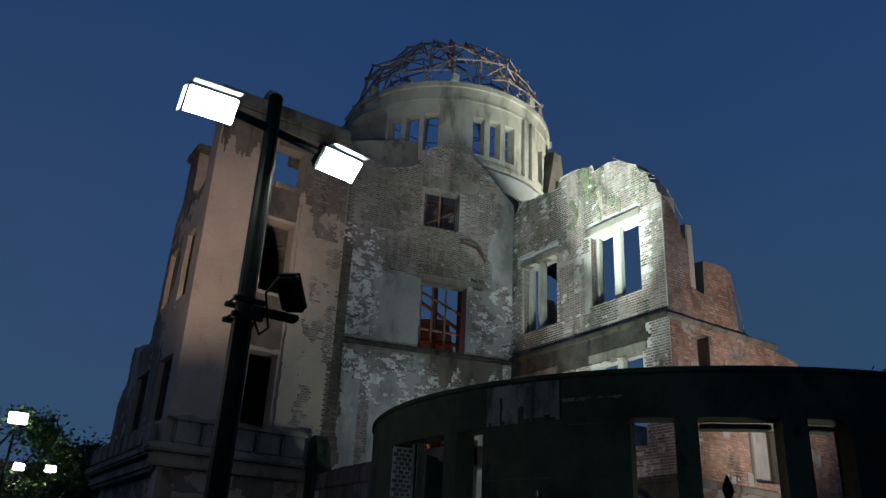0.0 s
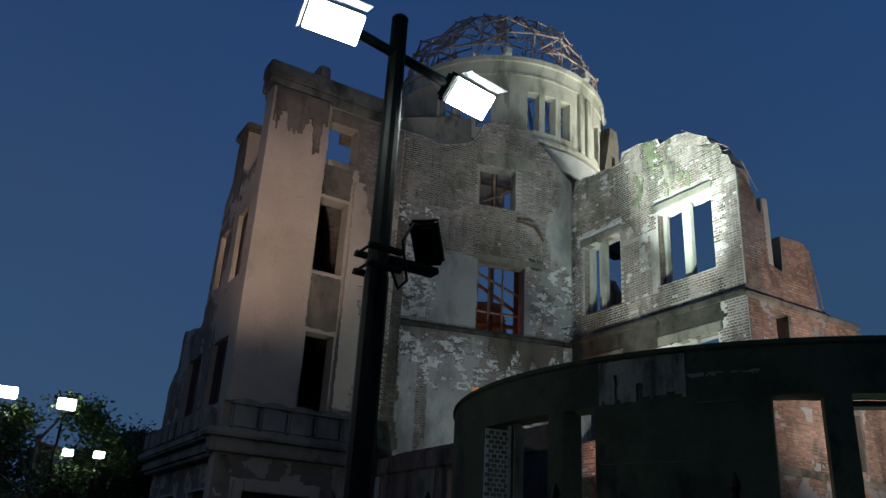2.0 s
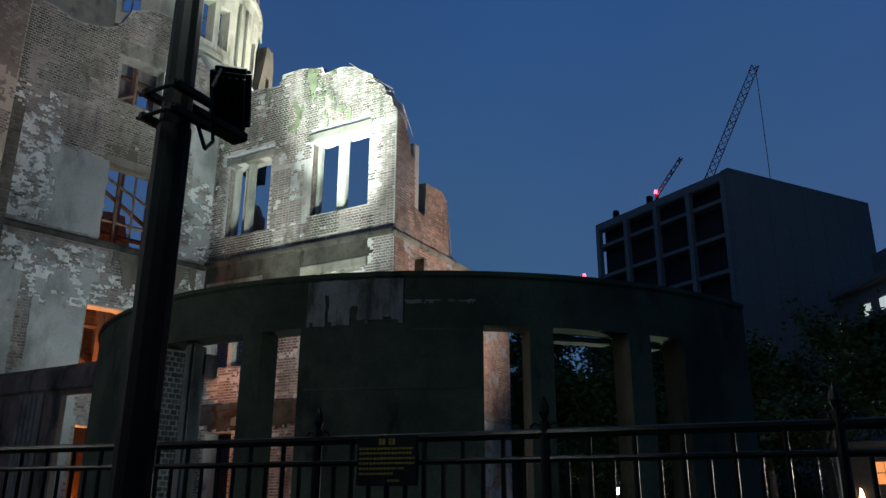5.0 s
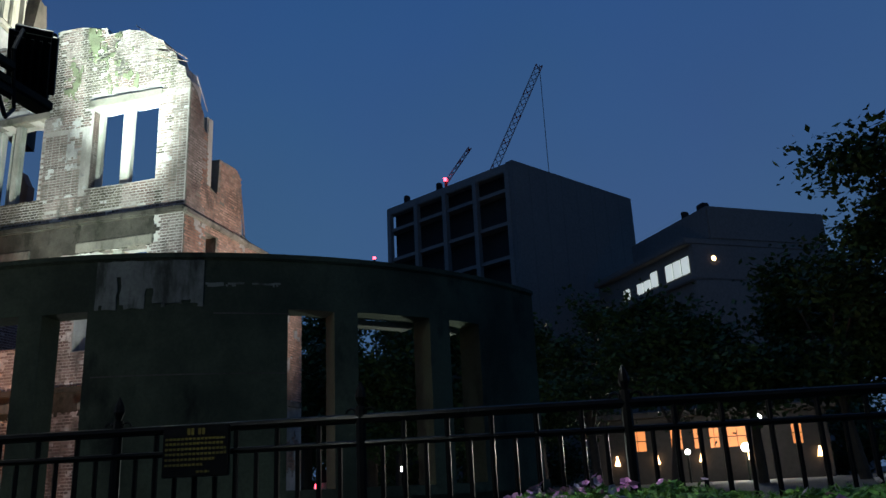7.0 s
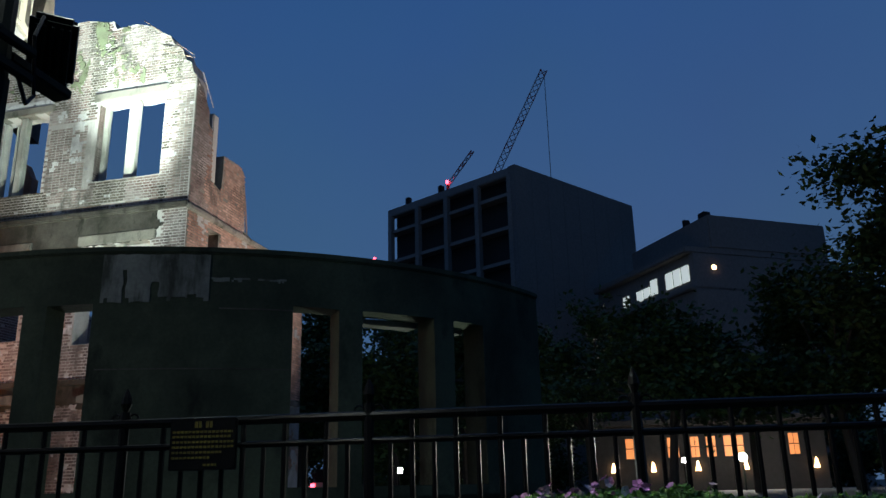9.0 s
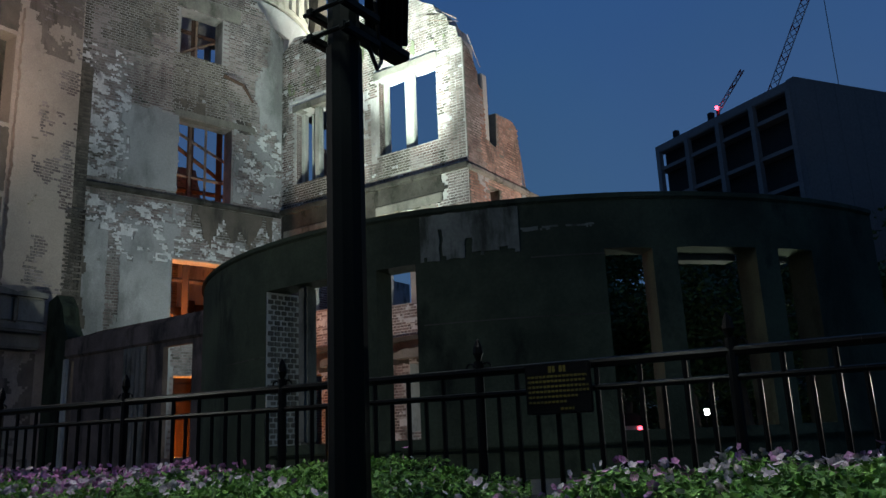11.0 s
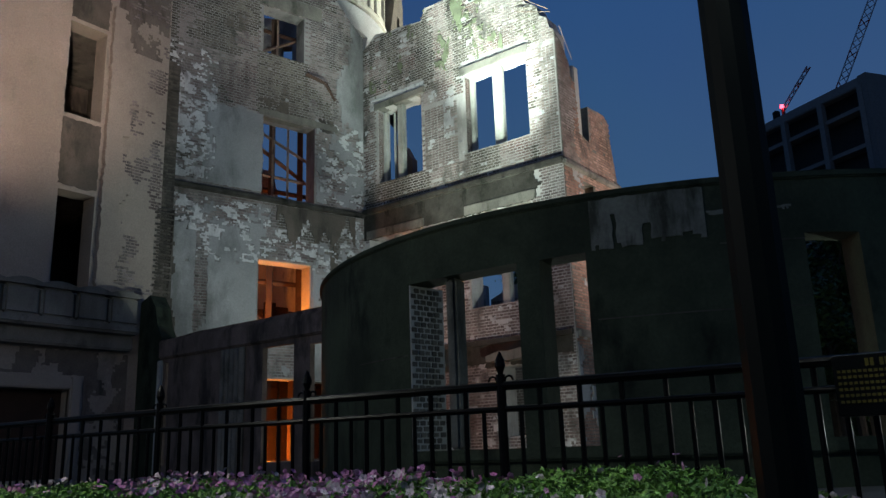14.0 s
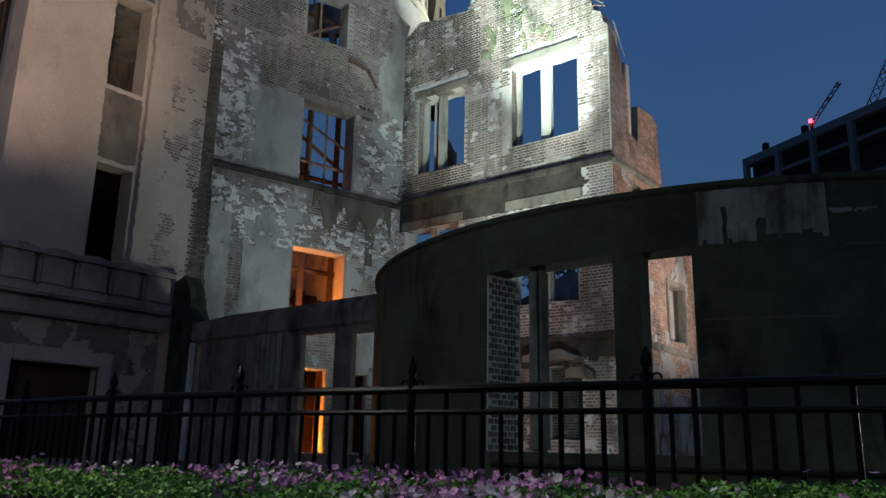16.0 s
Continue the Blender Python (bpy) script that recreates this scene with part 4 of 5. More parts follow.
for i in range(90):
    k, j = rnd.randrange(NM), rnd.randrange(0, 6)
    bm = bmesh.new()
    tube(bm, dp(2 * math.pi * k / NM, radians(10.8 * j)), dp(2 * math.pi * (k + 1) / NM, radians(10.8 * (j + 1))), 0.026, 0.026, 5)
    part("dome_brace", bm, DOME_STEEL, dome)
for k in range(NM):
    a = 2 * math.pi * k / NM
    bm = bmesh.new()
    for i in range(6):
        e0, e1 = radians(10.8 * i), radians(10.8 * (i + 1))
        tube(bm, dp(a, e0, 4.05), dp(a, e1, 4.05), 0.022, 0.022, 4)
        tube(bm, dp(a, e0), dp(a, e1, 4.05), 0.016, 0.016, 4)
    part("inner_rib", bm, DOME_STEEL, dome)
bm = bmesh.new()
for k in range(NM):
    for i in range(1, 7):
        p = Vector(dp(2 * math.pi * k / NM, radians(10.8 * i), 4.44))
        tube(bm, p - Vector((0, 0, 0.06)), p + Vector((0, 0, 0.06)), 0.055, 0.045, 5)
tagged(part("joint_plates", bm, DOME_STEEL, dome), kind="stuff")
bm = bmesh.new()
tube(bm, (DC[0], DC[1], 23.2), (DC[0], DC[1], 24.7), 0.14, 0.12, 8)
for k in range(8):
    a = math.pi * k / 4
    tube(bm, (DC[0], DC[1], 23.55), (DC[0] + 0.9 * math.cos(a), DC[1] + 0.9 * math.sin(a), 23.4), 0.05)
part("dome_crown", bm, DOME_STEEL, dome, "steel hub at the crown")
for k in range(8):
    a = radians(195 + 45 * k)
    bm = bmesh.new()
    x, y = DC[0] + 4.45 * math.cos(a), DC[1] + 4.45 * math.sin(a)
    bar(bm, WORLD, x - 0.14, x + 0.14, y - 0.14, y + 0.14, 19.38, 19.7, 0.03)
    part("rib_foot", bm, PALE, dome)

# ---- low curved annex in front of the wing ----
AC, AR, A0 = (11.28, 9.44), 5.42, 112.0
AF = round_wall(AC[0], AC[1], AR, A0)


def au(a):
    return radians(a - A0) * AR


annex = thing("curved_annex", "low blackened curved wall, unlit side coloured in, with open window bays", "ruined wall")
A_HOLES = [(au(170.5), au(185.7), 1.6, 3.37), (au(188.3), au(193.2), 1.6, 3.37), (au(213.7), au(218.8), 1.6, 3.37), (au(221.5), au(230.8), 1.6, 3.37), (au(233.7), au(238.6), 1.6, 3.37)]
# The near-black render also carries the darkness of the wall's unlit side.
part("annex_wall", panel([(0, 3.9), (au(251), 3.9)], 0.9, A_HOLES, 0.32, AF, 0.22, 0.012), DARK_WALL, annex, "blackened rendered wall, its unlit look put into the colour")
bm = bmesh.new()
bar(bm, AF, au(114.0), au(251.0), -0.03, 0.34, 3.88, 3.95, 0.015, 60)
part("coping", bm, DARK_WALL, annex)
sheet("render_patch", [(au(193.9), 3.9), (au(205.0), 3.9)], 3.35, [], AF, lambda u, z: z > 3.42 + 0.06 * blob(u, 0, 3, 4) and not (abs(u - au(196.2)) < 0.025 and z < 3.72) and not (abs(u - au(199.4)) < 0.03 and z < 3.6), FADED, annex, "paler grey patch of render", cell=0.04, depth=0.012)
for a0, a1, z in ((194.0, 213.5, 2.72), (206.0, 213.8, 3.32), (160.0, 170.2, 2.6)):
    bm = bmesh.new()
    bar(bm, AF, au(a0), au(a1), -0.006, 0.0, z, z + 0.012, 0.0, 12)
    part("render_seam", bm, FRIEZE, annex)
sheet("pale_stain", [(au(204), 3.9), (au(213), 3.9)], 3.36, [], AF, lambda u, z: abs(z - 3.62 - 0.06 * noise.noise((u * 5, 0, 8))) < 0.012 + 0.02 * blob(u, z, 81, 5.0), FADED, annex, "thin pale stain lines", cell=0.02, depth=0.005)["kind"] = "stuff"
bm = bmesh.new()
bar(bm, AF, au(175.3), au(176.9), 0.1, 0.29, 1.6, 3.37, 0.03)
part("window_post", bm, PATCH, annex, "slim stone post in the window bay")
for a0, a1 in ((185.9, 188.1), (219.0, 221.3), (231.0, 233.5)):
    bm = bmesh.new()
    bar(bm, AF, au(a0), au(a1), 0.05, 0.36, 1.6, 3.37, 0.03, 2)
    # Right-hand piers get the near-black colour, their dimmer light painted in.
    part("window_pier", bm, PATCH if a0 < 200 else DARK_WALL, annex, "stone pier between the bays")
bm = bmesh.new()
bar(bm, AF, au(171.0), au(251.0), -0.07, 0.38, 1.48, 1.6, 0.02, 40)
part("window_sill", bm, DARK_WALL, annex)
for a0, a1 in ((221.8, 230.5), (234.0, 238.2)):
    bm = bmesh.new()
    bar(bm, AF, au(a0), au(a1), 0.3, 0.5, 3.3, 3.36, 0.01, 4)
    part("window_head", bm, PATCH, annex, "pale strip under the window head")
rnd = random.Random(9)
bm = bmesh.new()
bar(bm, AF, au(168.1), au(170.5) + 0.012, 0.01, 0.5, 1.6, 3.37)
part("jamb_mortar", bm, PALE, annex, "pale mortar of the broken jamb")
for i in range(28):
    z = 1.62 + i * 0.062
    for j in range(5):
        y0 = 0.02 + j * 0.095 + (0.045 if i % 2 else 0.0)
        if y0 + 0.08 > 0.5:
            continue
        bm = bmesh.new()
        bar(bm, AF, au(170.5), au(170.5) + rnd.uniform(0.015, 0.03), y0, y0 + rnd.uniform(0.07, 0.083), z, z + 0.05, 0.005)
        part("brick", bm, QUOIN, annex)

# lower garden wall between annex and pavilion
GF = flat(9.6, 20.95, 0, -1)
garden = thing("low_wall", "low dark rendered wall with fluted posts and openings", "ruined wall")
G_HOLES = [(3.78, 4.68, 1.5, 3.68), (5.12, 5.65, 1.5, 3.62), (0.45, 0.62, 1.5, 3.7)]
part("wall_body", panel([(0.302, 4.2), (1.5, 4.26), (7.5, 4.3)], 0.9, G_HOLES, 0.12, GF, 0.5, 0.02), GARDEN, garden, "dark rendered wall")
bm = bmesh.new()
bar(bm, GF, 0.31, 7.5, -0.07, 0.45, 3.78, 4.2, 0.03)
part("wall_beam", bm, GARDEN, garden)
bm = panel([(-0.6, 5.2), (-0.25, 5.3), (0.0, 5.0), (0.12, 4.6), (0.3, 4.28)], 1.2, [], 0.4, GF, 0.1, 0.06)
part("end_pier", bm, DARK_WALL, garden, "blackened broken pier at the wall's end")
for k in range(5):
    bm = bmesh.new()
    tube(bm, GF(2.62 + 0.15 * k, -0.05, 1.3), GF(2.62 + 0.15 * k, -0.05, 3.75), 0.06, 0.06, 8)
    part("flute", bm, CONCRETE, garden)
bm = bmesh.new()
bar(bm, GF, 0.3, 0.42, -0.08, 0.1, 1.3, 3.75, 0.02)
part("pale_post", bm, PALE, garden, "pale stone post")

# ---- iron fence ----
FENCE = [(4.6, -2.0), (4.25, 1.5), (3.92, 4.0), (3.72, 6.0), (3.42, 8.0), (3.12, 10.0), (2.95, 12.0), (2.92, 15.0), (2.9, 22.0)]
fence = thing("iron_fence", "black painted iron railing with spear-headed posts", "fence")


def along(d):
    for (ax, ay), (bx, by) in zip(FENCE, FENCE[1:]):
        s = math.hypot(bx - ax, by - ay)
        if d <= s:
            return ax + (bx - ax) * d / s, ay + (by - ay) * d / s
        d -= s
    return FENCE[-1]


F_LEN = sum(math.hypot(b[0] - a[0], b[1] - a[1]) for a, b in zip(FENCE, FENCE[1:]))
for z, r in ((1.97, 0.028), (1.83, 0.019), (1.22, 0.022)):
    d = 0.0
    while d < F_LEN - 0.3:
        bm = bmesh.new()
        tube(bm, (*along(d), z), (*along(min(d + 1.5, F_LEN)), z), r, r, 8)
        part("rail", bm, IRON, fence)
        d += 1.5
bm = bmesh.new()
tube(bm, (0, 0, 0.95), (0, 0, 1.96), 0.016, 0.016, 6)
tall = bpy.data.meshes.new("tall_bar")
bm.to_mesh(tall)
bm.free()
bm = bmesh.new()
tube(bm, (0, 0, 0.95), (0, 0, 1.84), 0.014, 0.014, 6)
short = bpy.data.meshes.new("short_bar")
bm.to_mesh(short)
bm.free()
bm = bmesh.new()
tube(bm, (0, 0, 0.9), (0, 0, 2.02), 0.03, 0.03, 8)
for z0, z1, r0, r1 in ((2.02, 2.04, 0.03, 0.03), (2.04, 2.09, 0.014, 0.034), (2.09, 2.13, 0.034, 0.028), (2.13, 2.18, 0.028, 0.006)):
    tube(bm, (0, 0, z0), (0, 0, z1), r0, r1, 8)
for s in (-1, 1):
    for k in range(5):
        a, b = math.pi * k / 4, math.pi * (k + 1) / 4
        tube(bm, (0, s * (0.06 + 0.03 * math.cos(a)), 2.0 + 0.03 * math.sin(a)), (0, s * (0.06 + 0.03 * math.cos(b)), 2.0 + 0.03 * math.sin(b)), 0.007, 0.007, 5)
post = bpy.data.meshes.new("fence_post")
bm.to_mesh(post)
bm.free()
for me in (tall, short, post):
    me.materials.append(IRON)
d, k = 0.0, 0
while d < F_LEN:
    x, y = along(d)
    if k % 12 == 5:
        ob = part_of("fence_post", post, None, fence)
    else:
        ob = part_of("tall_bar" if k % 2 else "short_bar", tall if k % 2 else short, None, fence)
    ob.location = (x, y, 0)
    d, k = d + 0.125, k + 1

# warning board on the fence
sign = thing("warning_sign", "black board with unreadable yellow lines hung on railing", "sign")
sm = flat(3.66, 5.72, 0.1, -0.5)
bm = bmesh.new()
bar(bm, sm, 0, 0.39, -0.03, 0.0, 1.69, 1.98, 0.006)
part("board", bm, IRON, sign)
for i, (z, a, b) in enumerate(((1.945, 0.17, 0.215), (1.945, 0.245, 0.29), (1.905, 0.02, 0.43), (1.878, 0.02, 0.42), (1.848, 0.02, 0.44), (1.82, 0.02, 0.44), (1.79, 0.02, 0.36), (1.76, 0.02, 0.28), (1.72, 0.24, 0.33))):
    u, b = 0.85 * a, 0.85 * b
    while u < b:
        bm = bmesh.new()
        bar(bm, sm, u, min(u + 0.016, b), -0.034, -0.03, z - (0.007 if i > 1 else 0.018), z + (0.006 if i > 1 else 0.018))
        part("text_bar", bm, SIGN_YELLOW, sign)
        u += 0.023

# ---- lamp post with floodlights ----
PX, PY = 1.82, 5.5
ARM = (math.cos(radians(11)), math.sin(radians(11)))
lamp = thing("lamp_post", "dark green steel lamp post with two lit floodlights", "lamp post")
bm = bmesh.new()
tube(bm, (PX, PY, 0), (PX, PY, 3.2), 0.085, 0.078, 12)
tube(bm, (PX, PY, 3.2), (PX, PY, 5.15), 0.07, 0.058, 12)
tube(bm, (PX, PY, 5.15), (PX, PY, 5.17), 0.062, 0.05, 12)
part("pole", bm, POLE, lamp)
bm = bmesh.new()
tube(bm, (PX - 0.62 * ARM[0], PY - 0.62 * ARM[1], 4.85), (PX + 0.7 * ARM[0], PY + 0.7 * ARM[1], 4.85), 0.035, 0.035, 8)
part("cross_arm", bm, POLE, lamp)


def flood(m, parent, lit):
    """A floodlight head: box with fins, glass and flaps; m: its pose, looking along its -z."""
    def g(u, y, z):
        return tuple(m @ Vector((u, z, y)))
    w, h, d = (0.185, 0.1, 0.14) if lit else (0.088, 0.145, 0.08)
    bm = bmesh.new()
    bar(bm, g, -w - 0.015, w + 0.015, 0.0, d, -h - 0.015, h + 0.015, 0.025)
    if lit:
        bar(bm, g, -0.11, 0.11, d - 0.02, d + 0.08, -0.09, 0.09, 0.03)
    head = part("flood_head", bm, POLE, parent)
    for k in range(5):
        bm = bmesh.new()
        u = -0.8 * w + 0.4 * w * k
        bar(bm, g, u, u + 0.012, d - 0.005, d + 0.025, -0.8 * h, 0.8 * h)
        part("cooling_fin", bm, POLE, head)
    bm = bmesh.new()
    bar(bm, g, -w, w, -0.012, 0.004, -h, h, 0.004)
    part("flood_glass", bm, FLOOD_GLASS if lit else CAR_GLASS, head, "glaring white glass" if lit else "")
    if lit:
        for sub in (((-w, h + 0.03), (w, h + 0.03), (w, h + 0.085), (-w, h + 0.085)), ((w + 0.02, -h), (w + 0.02, h), (w + 0.06, h), (w + 0.06, -h))):
            bm = bmesh.new()
            ring = [bm.verts.new(g(u, -0.01 if k < 2 else -0.12, z)) for k, (u, z) in enumerate(sub)]
            bm.faces.new(ring)
            bmesh.ops.solidify(bm, geom=bm.faces[:], thickness=0.006)
            part("flap", bm, CRANE_WHITE, head, "bright inner side of the flap")
    return head


for d, dx in ((-0.57, -0.4), (0.66, -0.05)):
    x, y = PX + d * ARM[0] + 0.06 * ARM[1], PY + d * ARM[1] - 0.06 * ARM[0]
    flood(look((x, y, 4.78), (x + dx * ARM[0] + 1.64 * ARM[1], y + dx * ARM[1] - 1.64 * ARM[0], 3.2)), lamp, True)
for z in (3.36, 3.24):
    bm = bmesh.new()
    bar(bm, WORLD, PX - 0.12, PX + 0.12, PY - 0.11, PY - 0.075, z - 0.02, z + 0.02, 0.006)
    bar(bm, WORLD, PX - 0.12, PX + 0.12, PY + 0.075, PY + 0.11, z - 0.02, z + 0.02, 0.006)
    tube(bm, (PX - 0.105, PY - 0.13, z), (PX - 0.105, PY + 0.13, z), 0.01)
    part("clamp", bm, POLE, lamp)
bm = bmesh.new()
bar(bm, WORLD, PX + 0.05, PX + 0.42, PY - 0.05, PY + 0.05, 3.3, 3.35, 0.01)
part("bracket", bm, POLE, lamp)
flood(look((PX + 0.39, PY + 0.06, 3.57), (7.5, 8.4, 8.6), -8), lamp, False)
bm = bmesh.new()
pts = [(PX + 0.05, PY - 0.08, 3.25), (PX + 0.1, PY - 0.1, 3.12), (PX + 0.18, PY - 0.06, 3.2), (PX + 0.12, PY - 0.08, 3.45), (PX + 0.22, PY - 0.02, 3.62), (PX + 0.36, PY + 0.05, 3.6)]
for a, b in zip(pts, pts[1:]):
    tube(bm, a, b, 0.009)
part("cable", bm, IRON, lamp)

# ---- flower bed ----
rng = np.random.default_rng(3)


def scatter(name, count, size, material, zlift, label, category, dens):
    verts, faces = [], []
    n = 0
    while n < count:
        x, y = rng.uniform(1.9, 4.1), rng.uniform(-1.0, 17.0)
        fx = np.interp(y, [p[1] for p in FENCE], [p[0] for p in FENCE])
        gap = abs(y - 5.36 - 0.4 * (x - 3.0)) < 0.1 + 0.05 * noise.noise((x * 4, y * 4, 1))
        if x > fx - 0.06 or gap or rng.random() > dens(x, y):
            continue
        n += 1
        hump = 0.09 * noise.noise((x * 1.9, y * 1.9, 0)) + 0.05 * noise.noise((x * 6, y * 6, 5)) + 0.06 * math.exp(-((y - 3.2) / 0.7) ** 2) - 0.08 * math.exp(-((y - 4.4) / 0.6) ** 2) - 0.13 * math.exp(-((y - 5.5) / 0.5) ** 2)
        z = 1.36 + 0.05 * (x - 1.9) + hump + zlift - abs(rng.normal(0, 0.055))
        c = Vector((x, y, z))
        q = Euler((rng.normal(0, 0.7), rng.normal(0, 0.7), rng.uniform(0, 6.28))).to_matrix()
        s = size * rng.uniform(0.7, 1.3)
        if name == "azalea_leaves":
            pts = ((-0.42, 0, 0), (0, -1, 0.15), (0.42, 0, 0), (0, 1, 0.2))
            i = len(verts)
            verts += [tuple(c + q @ Vector(p) * s) for p in pts]
            faces.append((i, i + 1, i + 2, i + 3))
        else:
            for k in range(5):
                a = k * 1.2566
                i = len(verts)
                for r, da, h in ((0.05, 0, 0), (0.82, -0.6, 0.25), (1.0, 0, 0.3), (0.82, 0.6, 0.25)):
                    verts.append(tuple(c + q @ Vector((r * math.cos(a + da), r * math.sin(a + da), h)) * s))
                faces.append((i, i + 1, i + 2, i + 3))
    tagged(raw(name, verts, faces, material), label, category, kind="stuff")


def mauve(x, y):
    return (0.35 if y < 6 else 1.0) * max(0.02, min(1.0, -0.05 + 2.2 * noise.noise((x * 0.9, y * 0.7, 2.0)) + 0.8 * noise.noise((x * 5, y * 5, 2.0))))


def white(x, y):
    return max(0.02, min(1.0, -0.05 + 2.2 * noise.noise((x * 0.8, y * 0.6, 9.0)) + 0.8 * noise.noise((x * 5, y * 5, 8.0))))


scatter("azalea_leaves", 118000, 0.021, LEAF, 0.0, "bright green azalea leaves of the flower bed", "shrub", lambda x, y: 1.0)
scatter("mauve_blossom", 1700, 0.022, PETAL_MAUVE, 0.05, "mauve azalea blossom over green leaves", "flowers", mauve)
scatter("white_blossom", 1700, 0.02, PETAL_WHITE, 0.05, "pale pink and white azalea blossom", "flowers", white)
bm = bmesh.new()
rows = []
for i in range(46):
    y = -1.0 + i * 0.4
    fx = float(np.interp(y, [p[1] for p in FENCE], [p[0] for p in FENCE]))
    rows.append([bm.verts.new((x, y, z + 0.08 * noise.noise((x * 1.9, y * 1.9, 0)))) for x, z in ((1.9, 0.9), (1.94, 1.18), (2.6, 1.24), (fx - 0.2, 1.28), (fx - 0.05, 1.05))])
for a, b in zip(rows, rows[1:]):
    for k in range(4):
        bm.faces.new((a[k], a[k + 1], b[k + 1], b[k]))
tagged(part("flower_bed", bm, SOIL), "raised bed of dark soil along the fence", "flower bed", kind="structure")

# ---- trees ----


def tree(x, y, z0, height, spread, leaves, seed, base=0.35, leaf=0.16):
    rnd = random.Random(seed)
    t = thing("tree", "dark broadleaf tree against the evening sky", "tree", group="trees round the site")
    bm = bmesh.new()
    top = Vector((x + rnd.uniform(-0.4, 0.4), y + rnd.uniform(-0.4, 0.4), z0 + height * 0.62))
    tube(bm, (x, y, z0 - 0.1), top, height * 0.028, height * 0.012, 8)
    tips = []
    for k in range(13):
        a, s = rnd.uniform(0, 6.28), rnd.uniform(0.35, 1.0)
        start = Vector((x, y, z0)).lerp(top, rnd.uniform(0.45, 1.0))
        end = Vector((x + math.cos(a) * spread * s, y + math.sin(a) * spread * s, z0 + height * (base + (1 - base) * rnd.uniform(0.15, 0.97) * (1 - 0.35 * s))))
        tube(bm, start, end, height * 0.009, height * 0.003, 5)
        tips.append(end)
    part("trunk", bm, BARK, t)
    verts, faces = [], []
    clumps = [(p + Vector((rnd.gauss(0, 0.12), rnd.gauss(0, 0.12), rnd.gauss(0, 0.08))) * spread, spread * rnd.uniform(0.14, 0.3)) for p in tips for _ in range(4)]
    for _ in range(leaves):
        c, r = clumps[rnd.randrange(len(clumps))]
        p = c + Vector((rnd.gauss(0, 0.55), rnd.gauss(0, 0.55), rnd.gauss(0, 0.38))) * r
        q = Euler((rnd.uniform(-1, 1), rnd.uniform(-1, 1), rnd.uniform(0, 6.28))).to_matrix()
        i = len(verts)
        s = leaf * rnd.uniform(0.6, 1.4)
        verts += [tuple(p + q @ Vector(v) * s) for v in ((-0.5, 0, 0), (0, -0.9, 0.1), (0.5, 0, 0), (0, 0.9, 0.15))]
        faces.append((i, i + 1, i + 2, i + 3))
    part_of("crown", (lambda me: (me.from_pydata(verts, [], faces), me)[1])(bpy.data.meshes.new("crown")), TREE_LEAF, t)
    return t


def at(az, dist):
    """A place by its bearing from the path, in degrees from +y towards +x."""
    return -0.4 + dist * math.sin(radians(az)), 2.8 + dist * math.cos(radians(az))


for az, dist, hgt, spr, lv, sd in ((111.5, 19, 9.2, 3.1, 26000, 1), (102, 24, 6.0, 3.2, 15000, 2), (96, 26, 5.9, 3.2, 15000, 3), (90.5, 24, 5.6, 3.0, 15000, 4), (85.5, 30, 7.2, 3.2, 12000, 5), (113, 24, 8.0, 4.0, 9000, 6), (65.5, 34, 9.2, 3.0, 12000, 31), (70.0, 34, 9.4, 3.2, 14000, 32), (74.5, 33, 9.2, 3.2, 14000, 33), (80, 33, 8.0, 3.6, 10000, 7), (75, 32, 8.3, 3.6, 10000, 8), (70, 33, 8.3, 3.6, 10000, 9), (65.5, 36, 8.2, 3.2, 8000, 13), (63, 47, 9.5, 4.0, 7000, 14), (67.5, 48, 9.8, 4.0, 7000, 15), (72, 47, 9.8, 4.0, 7000, 16), (77, 48, 9.8, 4.0, 7000, 17), (82, 47, 9.6, 4.0, 7000, 18), (87, 48, 9.5, 4.0, 7000, 19), (57.5, 60, 17.5, 4.5, 7000, 10), (61.5, 62, 15.5, 4.5, 7000, 11), (65, 60, 14.5, 4.0, 6000, 12)):
    x, y = at(az, dist)
    tree(x, y, 1.1, hgt, spr, lv, sd, 0.4 if 84 < az < 103 else 0.2, 0.07 + dist * 0.0015)
for k, az in enumerate((54, 58.5, 63, 67.5, 72, 76.5, 81, 99.5, 104, 108.5, 113)):
    x, y = at(az, 56)
    tree(x, y, 0.8, 6.2, 4.2, 6500, 41 + k, 0.02, 0.2)
for x, y, hgt, spr, sd in ((4.0, 48, 10.5, 4.0, 21), (7.5, 52, 9.5, 4.0, 22), (10.5, 56, 9.8, 4.2, 23), (1.0, 54, 9.0, 4.0, 24), (-4, 60, 10.0, 5.0, 25), (14.5, 60, 11.0, 4.5, 26)):
    tree(x, y, 0.5, hgt, spr, 11000, sd, 0.15, 0.15)

# ---- distance ----
site = thing("unfinished_tower_block", "dark unfinished concrete frame building with screens", "building")
p0, p1, p2 = (88.4, 32.4), (78.6, 14.7), (96.4, 2.8)
CF = flat(p0[0], p0[1], p1[0] - p0[0], p1[1] - p0[1])
CL = math.hypot(p1[0] - p0[0], p1[1] - p0[1])
# Near-black block stands in for the shade inside the open floors.
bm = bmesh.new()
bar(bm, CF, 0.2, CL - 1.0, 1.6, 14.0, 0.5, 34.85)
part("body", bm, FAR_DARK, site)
for i in range(5):
    bm = bmesh.new()
    u = 0.3 + i * (CL - 1.5) / 4
    bar(bm, CF, u, u + 0.55, 0.0, 0.6, 0.5, 34.0)
    part("column", bm, FAR_CONC, site)
